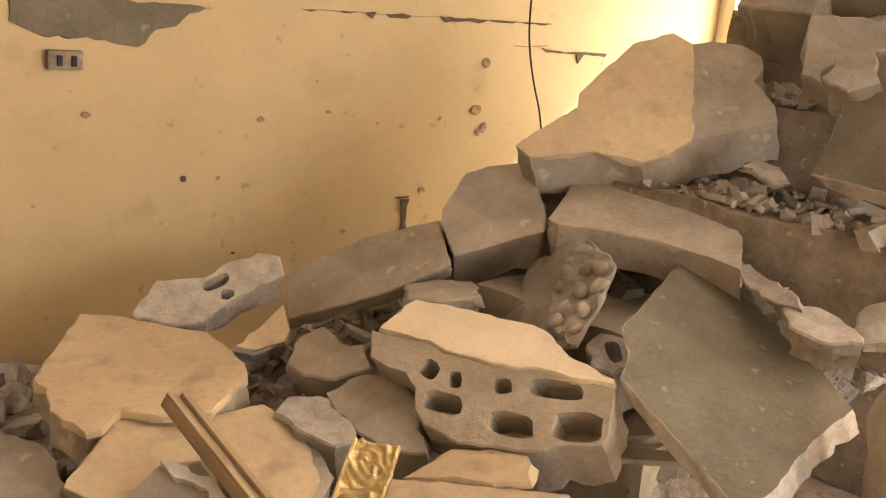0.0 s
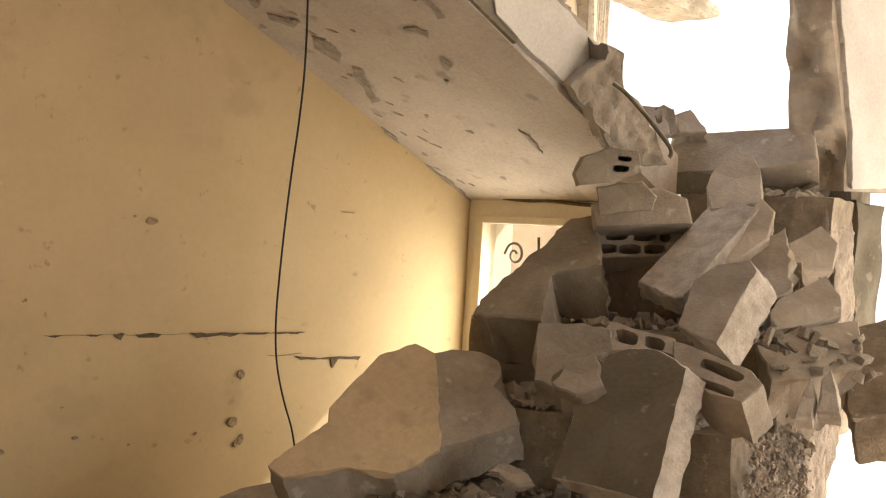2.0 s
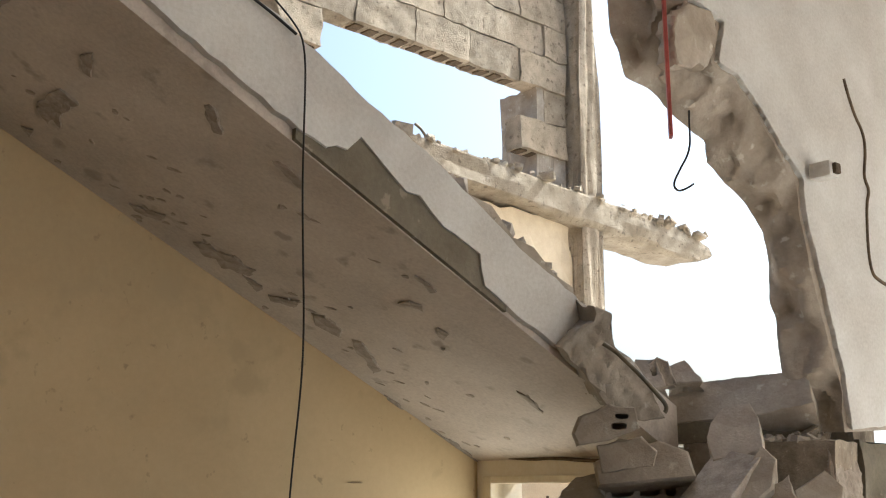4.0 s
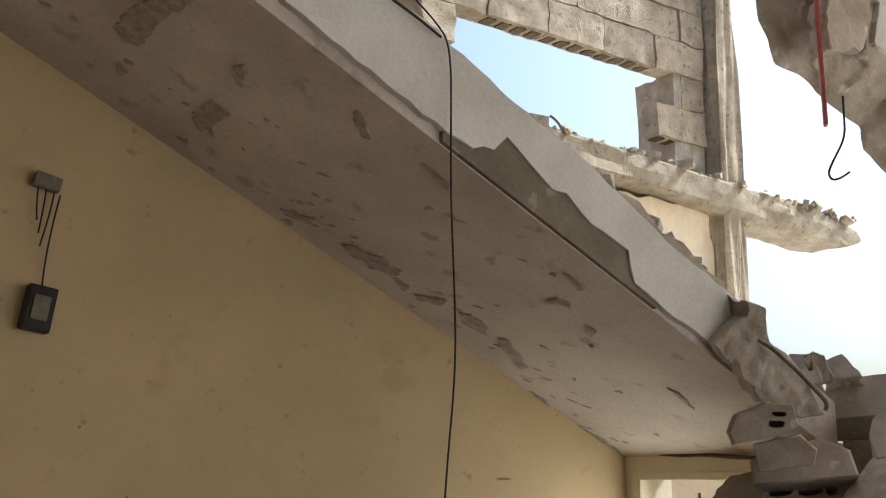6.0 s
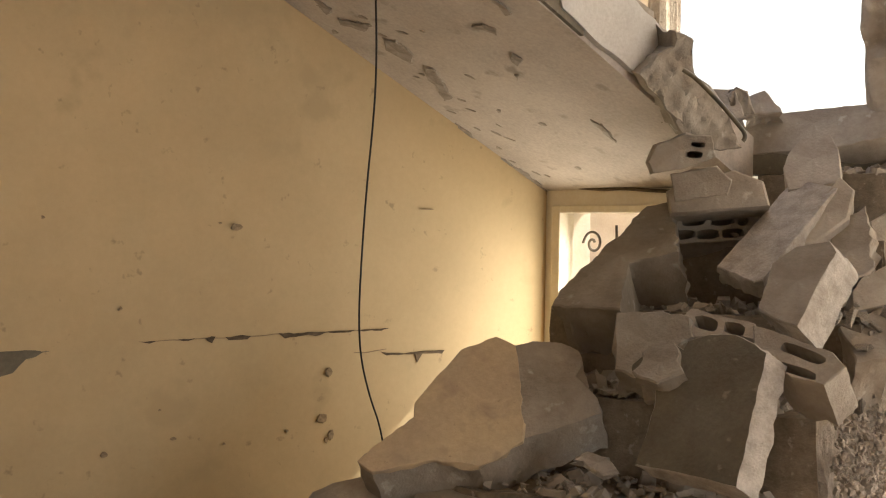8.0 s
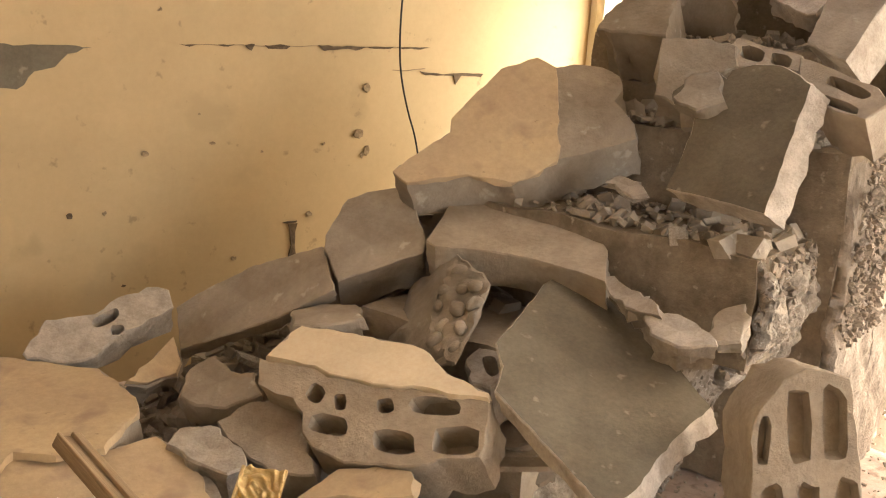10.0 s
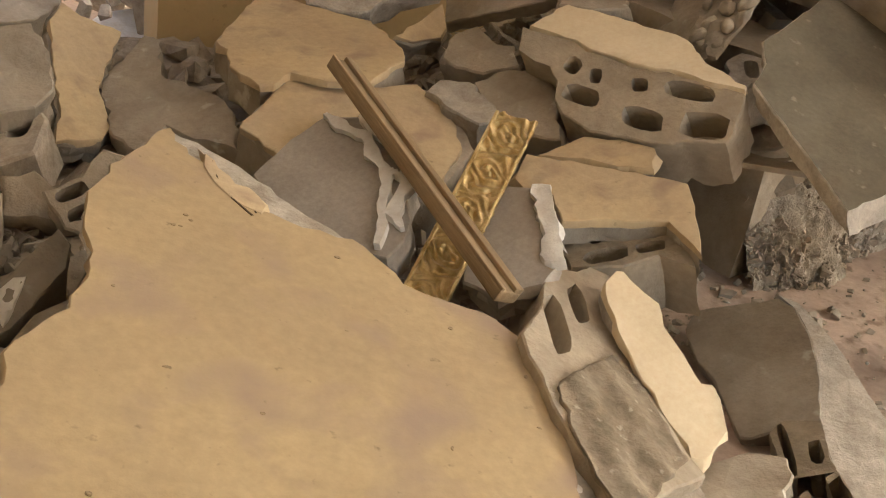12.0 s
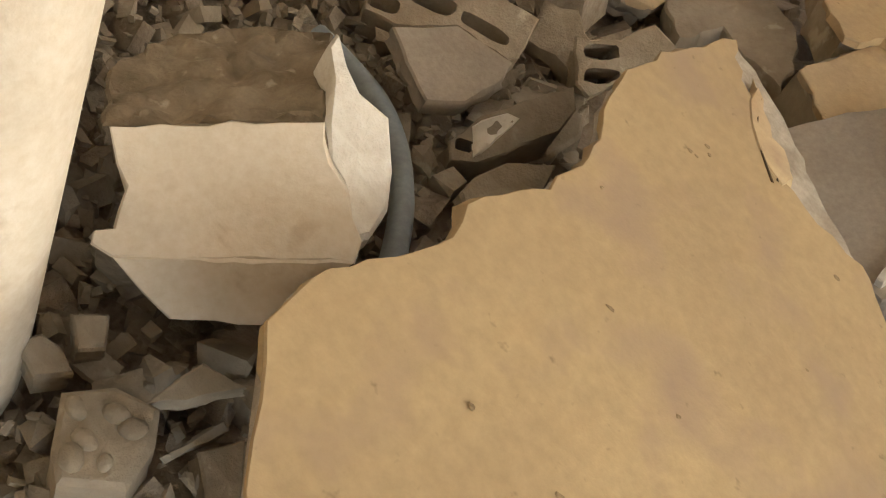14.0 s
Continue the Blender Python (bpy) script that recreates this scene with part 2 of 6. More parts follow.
def slab_mesh(outline, depth, holes=(), rough=0.004, seg=0.03, hole_depth=0.09, rows=3, worn=0.004, lean=0.1, bulge=0.0015, shear=(0, 0)):
    """A broken piece: outline in x, y; its face at z = 0, its back at z = -depth; holes are (x, y, half width, half height), or a middle and two half axes; shear: how far the back is shifted."""
    bm = bmesh.new()
    ox = rng.uniform(0, 50)
    loop = broken_edge(outline, seg, rough)
    mid = sum(loop, Vector((0, 0))) / len(loop)
    back = Vector(shear)
    rings = []
    for r in range(rows + 2):
        if r == 0:
            z, k = 0.0, worn
        else:
            z, k = -worn - (depth - worn) * (r - 1) / rows, 0.0
        ring = []
        for q in loop:
            w = (mid - q).normalized()
            j = rng.gauss(0, rough) + 3.2 * rough * noise.noise(Vector((q.x * 15 + ox, q.y * 15, z * 15))) if 1 < r else 0.0
            jz = rng.gauss(0, depth * 0.04) if 1 < r else 0.0
            s = q + w * (k + j + lean * depth * (r - 1) / rows * (r > 0)) + back * (max(0, r - 1) / rows)
            ring.append(bm.verts.new((s.x, s.y, z + jz)))
        rings.append(ring)
    n = len(loop)
    loops = [rings[0]]
    for hx, hy, *axes in holes:
        ux, uy, vx, vy = axes if len(axes) == 4 else (axes[0], 0, 0, axes[1])
        top, low = [], []
        for i in range(14):
            t = 2 * math.pi * i / 14
            c, s = math.cos(t), math.sin(t)
            g = rng.uniform(0.92, 1.08)
            c, s = 1.08 * g * math.copysign(abs(c) ** 0.62, c), 1.08 * g * math.copysign(abs(s) ** 0.62, s)
            x, y = hx + ux * c + vx * s, hy + uy * c + vy * s
            top.append(bm.verts.new((x, y, 0)))
            low.append(bm.verts.new((hx + (x - hx) * 0.85, hy + (y - hy) * 0.85, -min(hole_depth, depth * 0.85))))
        loops.append(top)
        for i in range(14):
            bm.faces.new((top[i], top[(i + 1) % 14], low[(i + 1) % 14], low[i]))
        bm.faces.new(low)
    fill_face(bm, loops, bulge, ox)
    for r in range(rows + 1):
        for i in range(n):
            bm.faces.new((rings[r][i], rings[r + 1][i], rings[r + 1][(i + 1) % n], rings[r][(i + 1) % n])).material_index = 1
    bm.faces.new(rings[-1][::-1]).material_index = 1
    return bm


def kind_of(label, holes):
    if holes:
        return "hollow_block", "hollow block"
    for word, name, cat in (("block", "concrete_block", "block"), ("slab", "broken_slab", "slab"), ("lump", "concrete_lump", "rubble"), ("stone", "broken_stone", "stone"), ("plinter", "concrete_splinter", "rubble")):
        if word in label:
            return name, cat
    return "wall_fragment", "rubble"


def chunk(m, outline, depth, label, core="concrete", coat=None, paint="yellow", holes=(), hole_depth=0.09, shear=(0, 0), side=None, crisp=False, lean=0.1):
    name, cat = kind_of(label, holes)
    whole = ("block" in label and "broken" not in label) or "square" in label
    if crisp:
        bm = slab_mesh(outline, depth, holes, rough=0.0018, seg=0.018, rows=5, hole_depth=hole_depth, worn=0.003, lean=0.0, bulge=0.0025, shear=shear)
    elif whole:
        bm = slab_mesh(outline, depth, holes, rough=0.0013, seg=0.04, rows=3, hole_depth=hole_depth, worn=0.006, lean=0.0)
    else:
        lumpy = "lumpy" in label or "ribbed" in label or "rough" in label
        bm = slab_mesh(outline, depth, holes, rough=0.005, seg=0.02, rows=5, hole_depth=hole_depth, worn=0.004, bulge=0.003 if coat else 0.014 if lumpy else 0.005, shear=shear, lean=lean)
    ob = part(name, bm, core, smooth="worn", side=side)
    ob.matrix_world = m
    tagged(ob, label, cat, "pieces of the collapsed walls")
    if coat:
        c = part("plaster_coat", slab_mesh(coat, 0.014, rough=0.006 if paint == "stained" else 0.0035 if paint != "white" else 0.005, seg=0.02 if paint != "white" else 0.011, rows=1, worn=0.002, lean=0.0, bulge=0.0018 if paint != "white" else 0.006), paint, ob, paint.replace("stained", "dusty stained yellow") + " painted plaster coat" if paint not in ("white", "offwhite") else "pale plaster coat", smooth="worn")
        c.matrix_local = pose(0, 0, 0.010)
    return ob


def even(points, n):
    """n points at even steps along a broken line."""
    pts = [Vector(p) for p in points]
    run = [0.0]
    for p, q in zip(pts, pts[1:]):
        run.append(run[-1] + (q - p).length)
    out, k = [], 0
    for i in range(n):
        d = run[-1] * i / (n - 1)
        while k < len(pts) - 2 and run[k + 1] < d:
            k += 1
        out.append(pts[k].lerp(pts[k + 1], (d - run[k]) / max(1e-6, run[k + 1] - run[k])))
    return out


def mortar_lumps(ob, places, size):
    """Rounded lumps of squeezed mortar on a face."""
    r = random.Random(5)
    for x, y in places:
        bm = bmesh.new()
        k = size * r.uniform(0.8, 1.25)
        m = Matrix.LocRotScale((x, y, 0.0), Euler((0, 0, r.uniform(0, 3))), (k * 1.25, k * 0.9, k * 0.75))
        bmesh.ops.create_icosphere(bm, subdivisions=2, radius=1.0, matrix=m)
        for v in bm.verts:
            v.co += Vector((1, 1, 1)) * 0.2 * size * noise.noise(v.co * 60)
        part("mortar_lump", bm, "concrete", ob, smooth=True)


def ribbed_panel(ob, outline, along, period, amount, mat, label):
    """A face with worn ribs that run along a direction."""
    bm = slab_mesh(outline, 0.012, rough=0.004, seg=0.015, rows=1, worn=0.002, lean=0.0, bulge=0.0)
    bmesh.ops.subdivide_edges(bm, edges=[e for e in bm.edges if all(v.co.z > -0.001 for v in e.verts)], cuts=2, use_grid_fill=True)
    a = Vector((math.cos(along), math.sin(along)))
    for v in bm.verts:
        if v.co.z > -0.001:
            u, w = v.co.x * a.y - v.co.y * a.x, v.co.x * a.x + v.co.y * a.y
            v.co.z += amount * math.sin(6.283 * u / period + 1.5 * noise.noise(Vector((w * 7, 0, 0)))) + 0.6 * amount * noise.noise(v.co * 60)
    c = part("ribbed_side", bm, mat, ob, label, smooth=True)
    c.matrix_local = pose(0, 0, 0.008)


def vein(ob, points, width, label="crumbly line of white plaster"):
    """A flat crumbly strip of white plaster along a broken edge."""
    pts = even(points, 26)
    left, right = [], []
    for i, p in enumerate(pts):
        d = (pts[min(25, i + 1)] - pts[max(0, i - 1)]).normalized()
        w = width * (0.85 + 0.7 * noise.noise(Vector((i * 0.55, width * 500, points[0][0] * 20)))) * min(1.0, 0.35 + i / 4, 0.35 + (25 - i) / 4)
        left.append((p.x - d.y * w, p.y + d.x * w))
        right.append((p.x + d.y * w, p.y - d.x * w))
    line = left + right[::-1]
    area = sum(line[i - 1][0] * line[i][1] - line[i][0] * line[i - 1][1] for i in range(len(line)))
    c = part("plaster_rim", slab_mesh(line if area > 0 else line[::-1], 0.014, rough=0.0015, seg=0.01, rows=1, worn=0.002, lean=0.0, bulge=0.003), "white", ob, label, smooth="worn")
    c.matrix_local = pose(0, 0, 0.012)


def patch(ob, outline, z, depth, mat, label):
    """A rough patch of another surface on a piece."""
    c = part("broken_face", slab_mesh(outline, depth, rough=0.003, seg=0.012, rows=2, worn=0.003, lean=0.0, bulge=0.011), mat, ob, label, smooth="worn")
    c.matrix_local = pose(0, 0, z)


def box_bm(x0, x1, y0, y1, z0, z1, bevel=0.0, segments=2):
    bm = bmesh.new()
    bmesh.ops.create_cube(bm, size=1, matrix=Matrix.LocRotScale(((x0 + x1) / 2, (y0 + y1) / 2, (z0 + z1) / 2), None, (x1 - x0, y1 - y0, z1 - z0)))
    if bevel:
        bmesh.ops.bevel(bm, geom=bm.edges[:], offset=bevel, segments=segments, affect="EDGES", profile=0.6)
    return bm


def rough_box(x0, x1, y0, y1, z0, z1, cell=0.05, amount=0.008, bevel=0.0):
    """A box with a divided and worn surface."""
    bm = box_bm(x0, x1, y0, y1, z0, z1)
    cuts = max(1, min(14, int(max(x1 - x0, y1 - y0, z1 - z0) / cell)))
    bmesh.ops.subdivide_edges(bm, edges=bm.edges[:], cuts=cuts, use_grid_fill=True)
    for v in bm.verts:
        p = v.co
        v.co = p + Vector((noise.noise(p * 9), noise.noise(p * 9 + Vector((7, 3, 1))), noise.noise(p * 9 + Vector((1, 9, 4))))) * amount * 2
    return bm


def stone_bm(size, seed):
    """An angular broken bit: a cut box, thick or flat as a shard."""
    r = random.Random(seed)
    bm = bmesh.new()
    flat = r.choice((0.18, 0.3, 0.45, 0.6))
    w, d = r.uniform(0.75, 1.0), r.uniform(0.45, 0.8)
    for sx in (-1, 1):
        for sy in (-1, 1):
            for sz in (-1, 1):
                bm.verts.new((sx * size * w * r.uniform(0.55, 1.0), sy * size * d * r.uniform(0.5, 1.0), sz * size * flat * r.uniform(0.6, 1.0)))
    for _ in range(4):
        t = r.uniform(0, 6.283)
        bm.verts.new((math.cos(t) * size * w * r.uniform(0.7, 1.05), math.sin(t) * size * d * r.uniform(0.7, 1.05), size * flat * r.uniform(-0.8, 0.8)))
    bmesh.ops.convex_hull(bm, input=bm.verts[:])
    loose = [v for v in bm.verts if not v.link_faces]
    bmesh.ops.delete(bm, geom=loose, context="VERTS")
    return bm


def tube(name, points, radius, mat, parent=None, label=""):
    cu = bpy.data.curves.new(name, "CURVE")
    cu.dimensions, cu.bevel_depth, cu.bevel_resolution, cu.resolution_u = "3D", radius, 2, 6
    sp = cu.splines.new("NURBS")
    sp.points.add(len(points) - 1)
    sp.use_endpoint_u, sp.order_u = True, 3
    for q, p in zip(sp.points, points):
        q.co = (*p, 1)
    tmp = bpy.data.objects.new("tmp", cu)
    scene.collection.objects.link(tmp)
    me = bpy.data.meshes.new_from_object(tmp.evaluated_get(bpy.context.evaluated_depsgraph_get()))
    bpy.data.objects.remove(tmp)
    me.materials.clear()
    me.materials.append(MAT[mat])
    ob = new(name, me)
    if parent:
        ob.parent = parent
    if label:
        ob["label"] = label
    return ob


def rubble_bm(count, place, low, high, seed, flat=0.6):
    """Many small stones in one mesh; place(r) gives each one's place."""
    r = random.Random(seed)
    base = []
    for k in range(6):
        bm = stone_bm(1.0, seed * 10 + k)
        bm.verts.ensure_lookup_table()
        base.append(([v.co.copy() for v in bm.verts], [[v.index for v in f.verts] for f in bm.faces]))
        bm.free()
    vs, fs = [], []
    for _ in range(count):
        p = place(r)
        if p is None:
            continue
        s = low * (high / low) ** (r.random() ** 2.2)
        m = Matrix.LocRotScale(p, Euler((r.gauss(0, flat), r.gauss(0, flat), r.uniform(0, 6.3))), (s, s, s))
        v, f = base[r.randrange(6)]
        o = len(vs)
        vs += [tuple(m @ c) for c in v]
        fs += [[i + o for i in q] for q in f]
    return vs, fs


def stuff(name, data, mat, label, category="rubble"):
    me = bpy.data.meshes.new(name)
    me.from_pydata(data[0], [], data[1])
    me.materials.append(MAT[mat])
    return tagged(new(name, me), label, category, kind="stuff")


def scar(m, outline, depth):
    ob = part("plaster_scar", slab_mesh(outline, depth, rough=0.004, seg=0.012, rows=1, worn=0.001, lean=0.0), "scar", flight)
    ob.matrix_world = m @ pose(0, 0, 0.0012)


def torn_wall(m, front, back, rest, depth, label):
    """A wall with a torn edge: the edge's line on its face and on its back, then the other corners."""
    bm = bmesh.new()
    n, rows = 170, 16
    f, b = even(front, n), even(back, n)
    grid = []
    for i in range(n):
        col = []
        for r in range(rows + 1):
            t = r / rows
            q = f[i].lerp(b[i], t)
            p = Vector((q.x, q.y, -depth * t))
            bite = 0.03 * noise.noise(p * 11) + 0.014 * noise.noise(p * 34) + 0.13 * (0.45 - noise.voronoi(p * 7.5)[0][0])
            edge = 0.25 + 0.75 * math.sin(math.pi * t)
            col.append(bm.verts.new((q.x + bite * edge * 0.9, q.y + bite * edge * 0.45, p.z)))
        grid.append(col)
    for i in range(n - 1):
        for r in range(rows):
            bm.faces.new((grid[i][r], grid[i + 1][r], grid[i + 1][r + 1], grid[i][r + 1]))
    near = [bm.verts.new((x, y, 0)) for x, y in rest]
    far = [bm.verts.new((x, y, -depth)) for x, y in rest]
    bm.faces.new([c[0] for c in grid] + near)
    bm.faces.new([c[-1] for c in grid] + far)
    for k in range(len(rest) - 1):
        bm.faces.new((near[k], near[k + 1], far[k + 1], far[k]))
    ob = part("wall_right", bm, "concrete", smooth="worn")
    ob.matrix_world = m
    tagged(ob, label, "wall", kind="structure")
    coat = [(p.x + 0.012 + 0.02 * abs(noise.noise(Vector((p.y * 9, 3, 1)))), p.y + 0.006) for p in f] + [(x * 0.98, y * 0.97) for x, y in rest]
    area = sum(coat[i - 1][0] * coat[i][1] - coat[i][0] * coat[i - 1][1] for i in range(len(coat)))
    c = part("plaster_coat", slab_mesh(coat if area > 0 else coat[::-1], 0.02, rough=0.004, seg=0.05, rows=1, worn=0.002, lean=0.0), "stucco", ob)
    c.matrix_local = pose(0, 0, 0.016)


# ---- the setting ----
FLOOR = 0.33
WALL_Y = 2.6


def setting(name, bm, mat, label, category):
    return tagged(part(name, bm, mat), label, category, kind="structure")


setting("floor", box_bm(-5, 2.6, -5, 2.6, FLOOR - 0.2, FLOOR), "ground", "dusty pinkish floor strewn with grit", "floor")
setting("ground", box_bm(-60, 60, -60, 60, -0.4, 0.1), "ground", "bare dusty ground outside", "ground")


def wall_piece(name, prof, label):
    wb = bmesh.new()
    lo = [wb.verts.new((x, WALL_Y, z)) for x, z in prof]
    hi = [wb.verts.new((x, WALL_Y + 0.2, z)) for x, z in prof]
    wb.faces.new(lo)
    wb.faces.new(hi[::-1])
    for i in range(len(prof)):
        j = (i + 1) % len(prof)
        wb.faces.new((lo[i], hi[i], hi[j], lo[j]))
    return setting(name, wb, "wall", label, "wall")


# White colour stands for overexposed outdoors; the paving itself is made up.
setting("glare_ground", box_bm(2.92, 13, -8, 9, 0.104, FLOOR - 0.03), "white", "outside ground coloured white for the outdoor glare", "ground")
wall_left = wall_piece("wall_left", [(0.46, 0.1), (2.73, 0.1), (2.73, 1.69), (1.95, 2.06), (1.3, 2.37), (0.46, 2.765)], "yellow painted plaster wall with cracks and chipped marks")
wall_piece("wall_left_far", [(-3.2, 0.1), (-0.5, 0.1), (-0.5, 2.4), (-0.5, 3.21), (-3.2, 4.4)], "plain yellow wall beyond the doorway")
wall_piece("wall_left_lintel", [(-0.498, 2.4), (0.458, 2.4), (0.458, 2.763), (-0.498, 3.208)], "plain yellow wall over the doorway")
# Unseen walls added behind to block the sun, with a gap for the fill.
setting("sun_block_behind", box_bm(-3.4, 1.3, -3.2, -3.0, 0.1, 3.4), "wall", "unseen wall behind, added against the sun", "wall")
setting("sun_block_behind_right", box_bm(3.7, 6.0, -3.2, -3.0, 0.1, 3.4), "wall", "unseen wall beside the fill opening", "wall")
setting("sun_block_behind_top", box_bm(1.3, 3.7, -3.2, -3.0, 2.6, 3.4), "wall", "unseen wall over the fill opening", "wall")
setting("sun_block_side", box_bm(-3.4, -3.2, -3.0, 2.6, 0.1, 4.4), "wall", "unseen side wall, added against the sun", "wall")
# Both ceilings are out of view, added to keep sun off the heap.
setting("ceiling", box_bm(-3.4, 1.5, -3.2, 1.784, 3.25, 3.4), "soffit", "unseen ceiling over the room, added against the sun", "ceiling")
setting("sun_block_ceiling", box_bm(1.502, 6.0, -3.2, 1.43, 3.25, 3.4), "soffit", "unseen ceiling beside the stair, added against the sun", "ceiling")
# end wall under the upper flight, with its window
WX = 2.73
setting("wall_end", box_bm(WX, WX + 0.18, 2.562, WALL_Y + 0.2, 0.1, 1.70), "bounce_lit", "yellow end wall beside the window", "wall")
setting("wall_end_top", box_bm(WX, WX + 0.18, 1.9, 2.562, 1.625, 1.70), "bounce_lit", "pale lintel strip above the window", "wall")
setting("wall_end_low", box_bm(WX, WX + 0.18, 1.75, 2.562, 0.1, 0.75), "wall", "yellow wall under the window", "wall")

# upper flight: sloping soffit, outer face at y = 1.765
def soffit_z(x):
    return 2.965 - 0.472 * x


def sloping(x0, x1, y0, y1, low, high, steps=24, amount=0.0):
    bm = bmesh.new()
    rows = []
    for i in range(steps + 1):
        x = x0 + (x1 - x0) * i / steps
        zl = soffit_z(x) + low + rng.gauss(0, amount)
        zh = soffit_z(x) + high + rng.gauss(0, amount)
        rows.append([bm.verts.new(p) for p in ((x, y0, zl), (x, y1, zl), (x, y1, zh), (x, y0, zh))])
    for a, b in zip(rows, rows[1:]):
        for k in range(4):
            bm.faces.new((a[k], b[k], b[(k + 1) % 4], a[(k + 1) % 4]))
    bm.faces.new(rows[0][::-1])
    bm.faces.new(rows[-1])
    return bm


flight = setting("upper_flight", sloping(-3.4, 2.75, 1.785, WALL_Y - 0.002, 0.0, 0.15), "soffit", "sloping underside of a concrete stair flight", "stairs")
# Unseen strip added to close a gap where sunlight came in.
setting("sun_block_above", sloping(-3.4, -0.7, 1.79, 1.86, -1.35, -0.003), "soffit", "unseen filler between ceiling and stair flight, added against the sun", "wall")
# Made-up wall that keeps low sun out of the left doorway.
setting("sun_block_yard", box_bm(-3.4, 2.2, 5.0, 5.2, 0.1, 3.7), "wall", "unseen wall across the yard, added against the sun", "wall")
# Dark box put in for the shade below the landing edge.
setting("landing_wall", rough_box(3.22, 3.4, 1.46, 2.35, 1.1, 1.72), "dark", "dark box for the shade under the landing edge", "wall")
# ---- lower flight ----
ALONG, ACROSS = Vector((0.963, 0.27, 0)), Vector((-0.27, 0.963, 0))
STAIR = Matrix(((0.963, -0.27, 0, 1.83), (0.27, 0.963, 0, 1.165), (0, 0, 1, 0), (0, 0, 0, 1)))
RISE, GOING, TOP_A = 0.188, 0.285, 0.957
stairs = tagged(new("lower_flight"), "broken concrete stair flight buried in rubble", "stairs", kind="structure")
for k in range(-3, 6):
    z = TOP_A + RISE * k - (0.04 if k == -1 else 0.0)
    if z < FLOOR + 0.05:
        continue
    wide = 0.78 if k < 1 else 0.735 if k < 3 else 0.60 if k == 3 else 0.36
    ob = part("step", rough_box(GOING * k if k != -2 else -0.42, GOING * (k + 1) + 0.02, (0.0 if k == 0 else -0.075 + 0.01 * (k % 2) if k > 0 else 0.30 if k == -1 else 0.25), wide, (0.62 if k == 3 else 1.0 if k > 3 else FLOOR) if k else z - 0.24, z, amount=0.006), "dusty" if k < 0 else "brown", stairs, smooth="worn")
    ob.matrix_world = STAIR
    if k == 0:
        ob = part("step_base", rough_box(0.0, GOING, 0.30, wide, FLOOR, z - 0.241, amount=0.006), "brown", stairs, smooth="worn")
        ob.matrix_world = STAIR


def recess(x, z):
    """How far the broken side of the lowest treads draws back."""
    return min(0.24, 0.55 * max(0.0, TOP_A - z - 0.16)) if x < GOING else 0.0


def broken_side(x0, x1, base, nx, relief=1.0, mat="conglomerate", label="pale rough broken concrete with stones"):
    """Rough broken concrete along the open side of the flight."""
    bm = bmesh.new()
    nz, prev = 80, None
    for i in range(nx + 1):
        x = x0 + (x1 - x0) * i / nx
        k = math.floor(x / GOING)
        low, top = FLOOR + max(0.0, x - 0.75) * 1.3 if x > GOING else 0.66, TOP_A + RISE * k - 0.012
        col = []
        for j in range(nz + 1):
            z = low + (top - low) * j / nz
            p = Vector((x, 0.3 * base, z))
            lump, pebble = noise.voronoi(p * 17)[0][0], noise.voronoi(p * 52 + Vector((3, 1, 2)))[0][0]
            y = base + 0.012 - relief * (0.035 * abs(noise.noise(p * 6)) + 0.02 * max(0.0, 0.9 - lump * lump * 1.3) + 0.009 * max(0.0, 0.9 - pebble * pebble * 1.8) + 0.006 * noise.noise(p * 70))
            y += 0.04 * (j / nz) ** 8 + recess(x, z)
            col.append(bm.verts.new((x + 0.01 * noise.noise(p * 40), y, z + 0.012 * noise.noise(p * 37 + Vector((5, 5, 5))))))
        if prev:
            for j in range(nz):
                bm.faces.new((prev[j], col[j], col[j + 1], prev[j + 1]))
        prev = col
    ob = part("broken_side", bm, mat, stairs, label, smooth="worn")
    so = ob.modifiers.new("thick", "SOLIDIFY")
    so.thickness = 0.03
    ob.matrix_world = STAIR


broken_side(0.004, 0.284, -0.025, 36)
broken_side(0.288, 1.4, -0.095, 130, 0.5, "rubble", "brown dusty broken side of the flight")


# crumbled slope below the lowest treads: its foot on the floor and its top against them
FOOT = even([(-0.42, 0.2), (-0.25, 0.13), (-0.1, 0.18), (0.1, 0.2), (0.3, 0.24)], 91)
HEAD = [(-0.42, 0.27, 0.50), (-0.25, 0.28, 0.56), (-0.1, 0.26, 0.63), (0.1, 0.13, 0.74), (0.3, 0.05, 0.77)]


def on_slope(i, t):
    f = FOOT[i]
    k = min(3, i * 4 // 91)
    h = Vector(HEAD[k]).lerp(Vector(HEAD[k + 1]), i * 4 / 91 - k)
    return Vector((f.x, f.y, FLOOR - 0.01)).lerp(h, t)


def crumbled_slope():
    bm = bmesh.new()
    prev = None
    for i in range(91):
        col = []
        for j in range(61):
            p = on_slope(i, j / 60)
            lump, pebble = noise.voronoi(p * 22)[0][0], noise.voronoi(p * 60)[0][0]
            d = 0.03 * noise.noise(p * 9) + 0.018 * (0.5 - lump) + 0.007 * (0.5 - pebble) + 0.004 * noise.noise(p * 120)
            col.append(bm.verts.new(p + Vector((0.15 * d, -0.8 * d, 0.6 * d))))
        if prev:
            for j in range(60):
                bm.faces.new((prev[j], col[j], col[j + 1], prev[j + 1]))
        prev = col
    ob = part("crumbled_slope", bm, "conglomerate", stairs, "pale crumbled concrete with stones", smooth="worn")
    ob.matrix_world = STAIR


crumbled_slope()

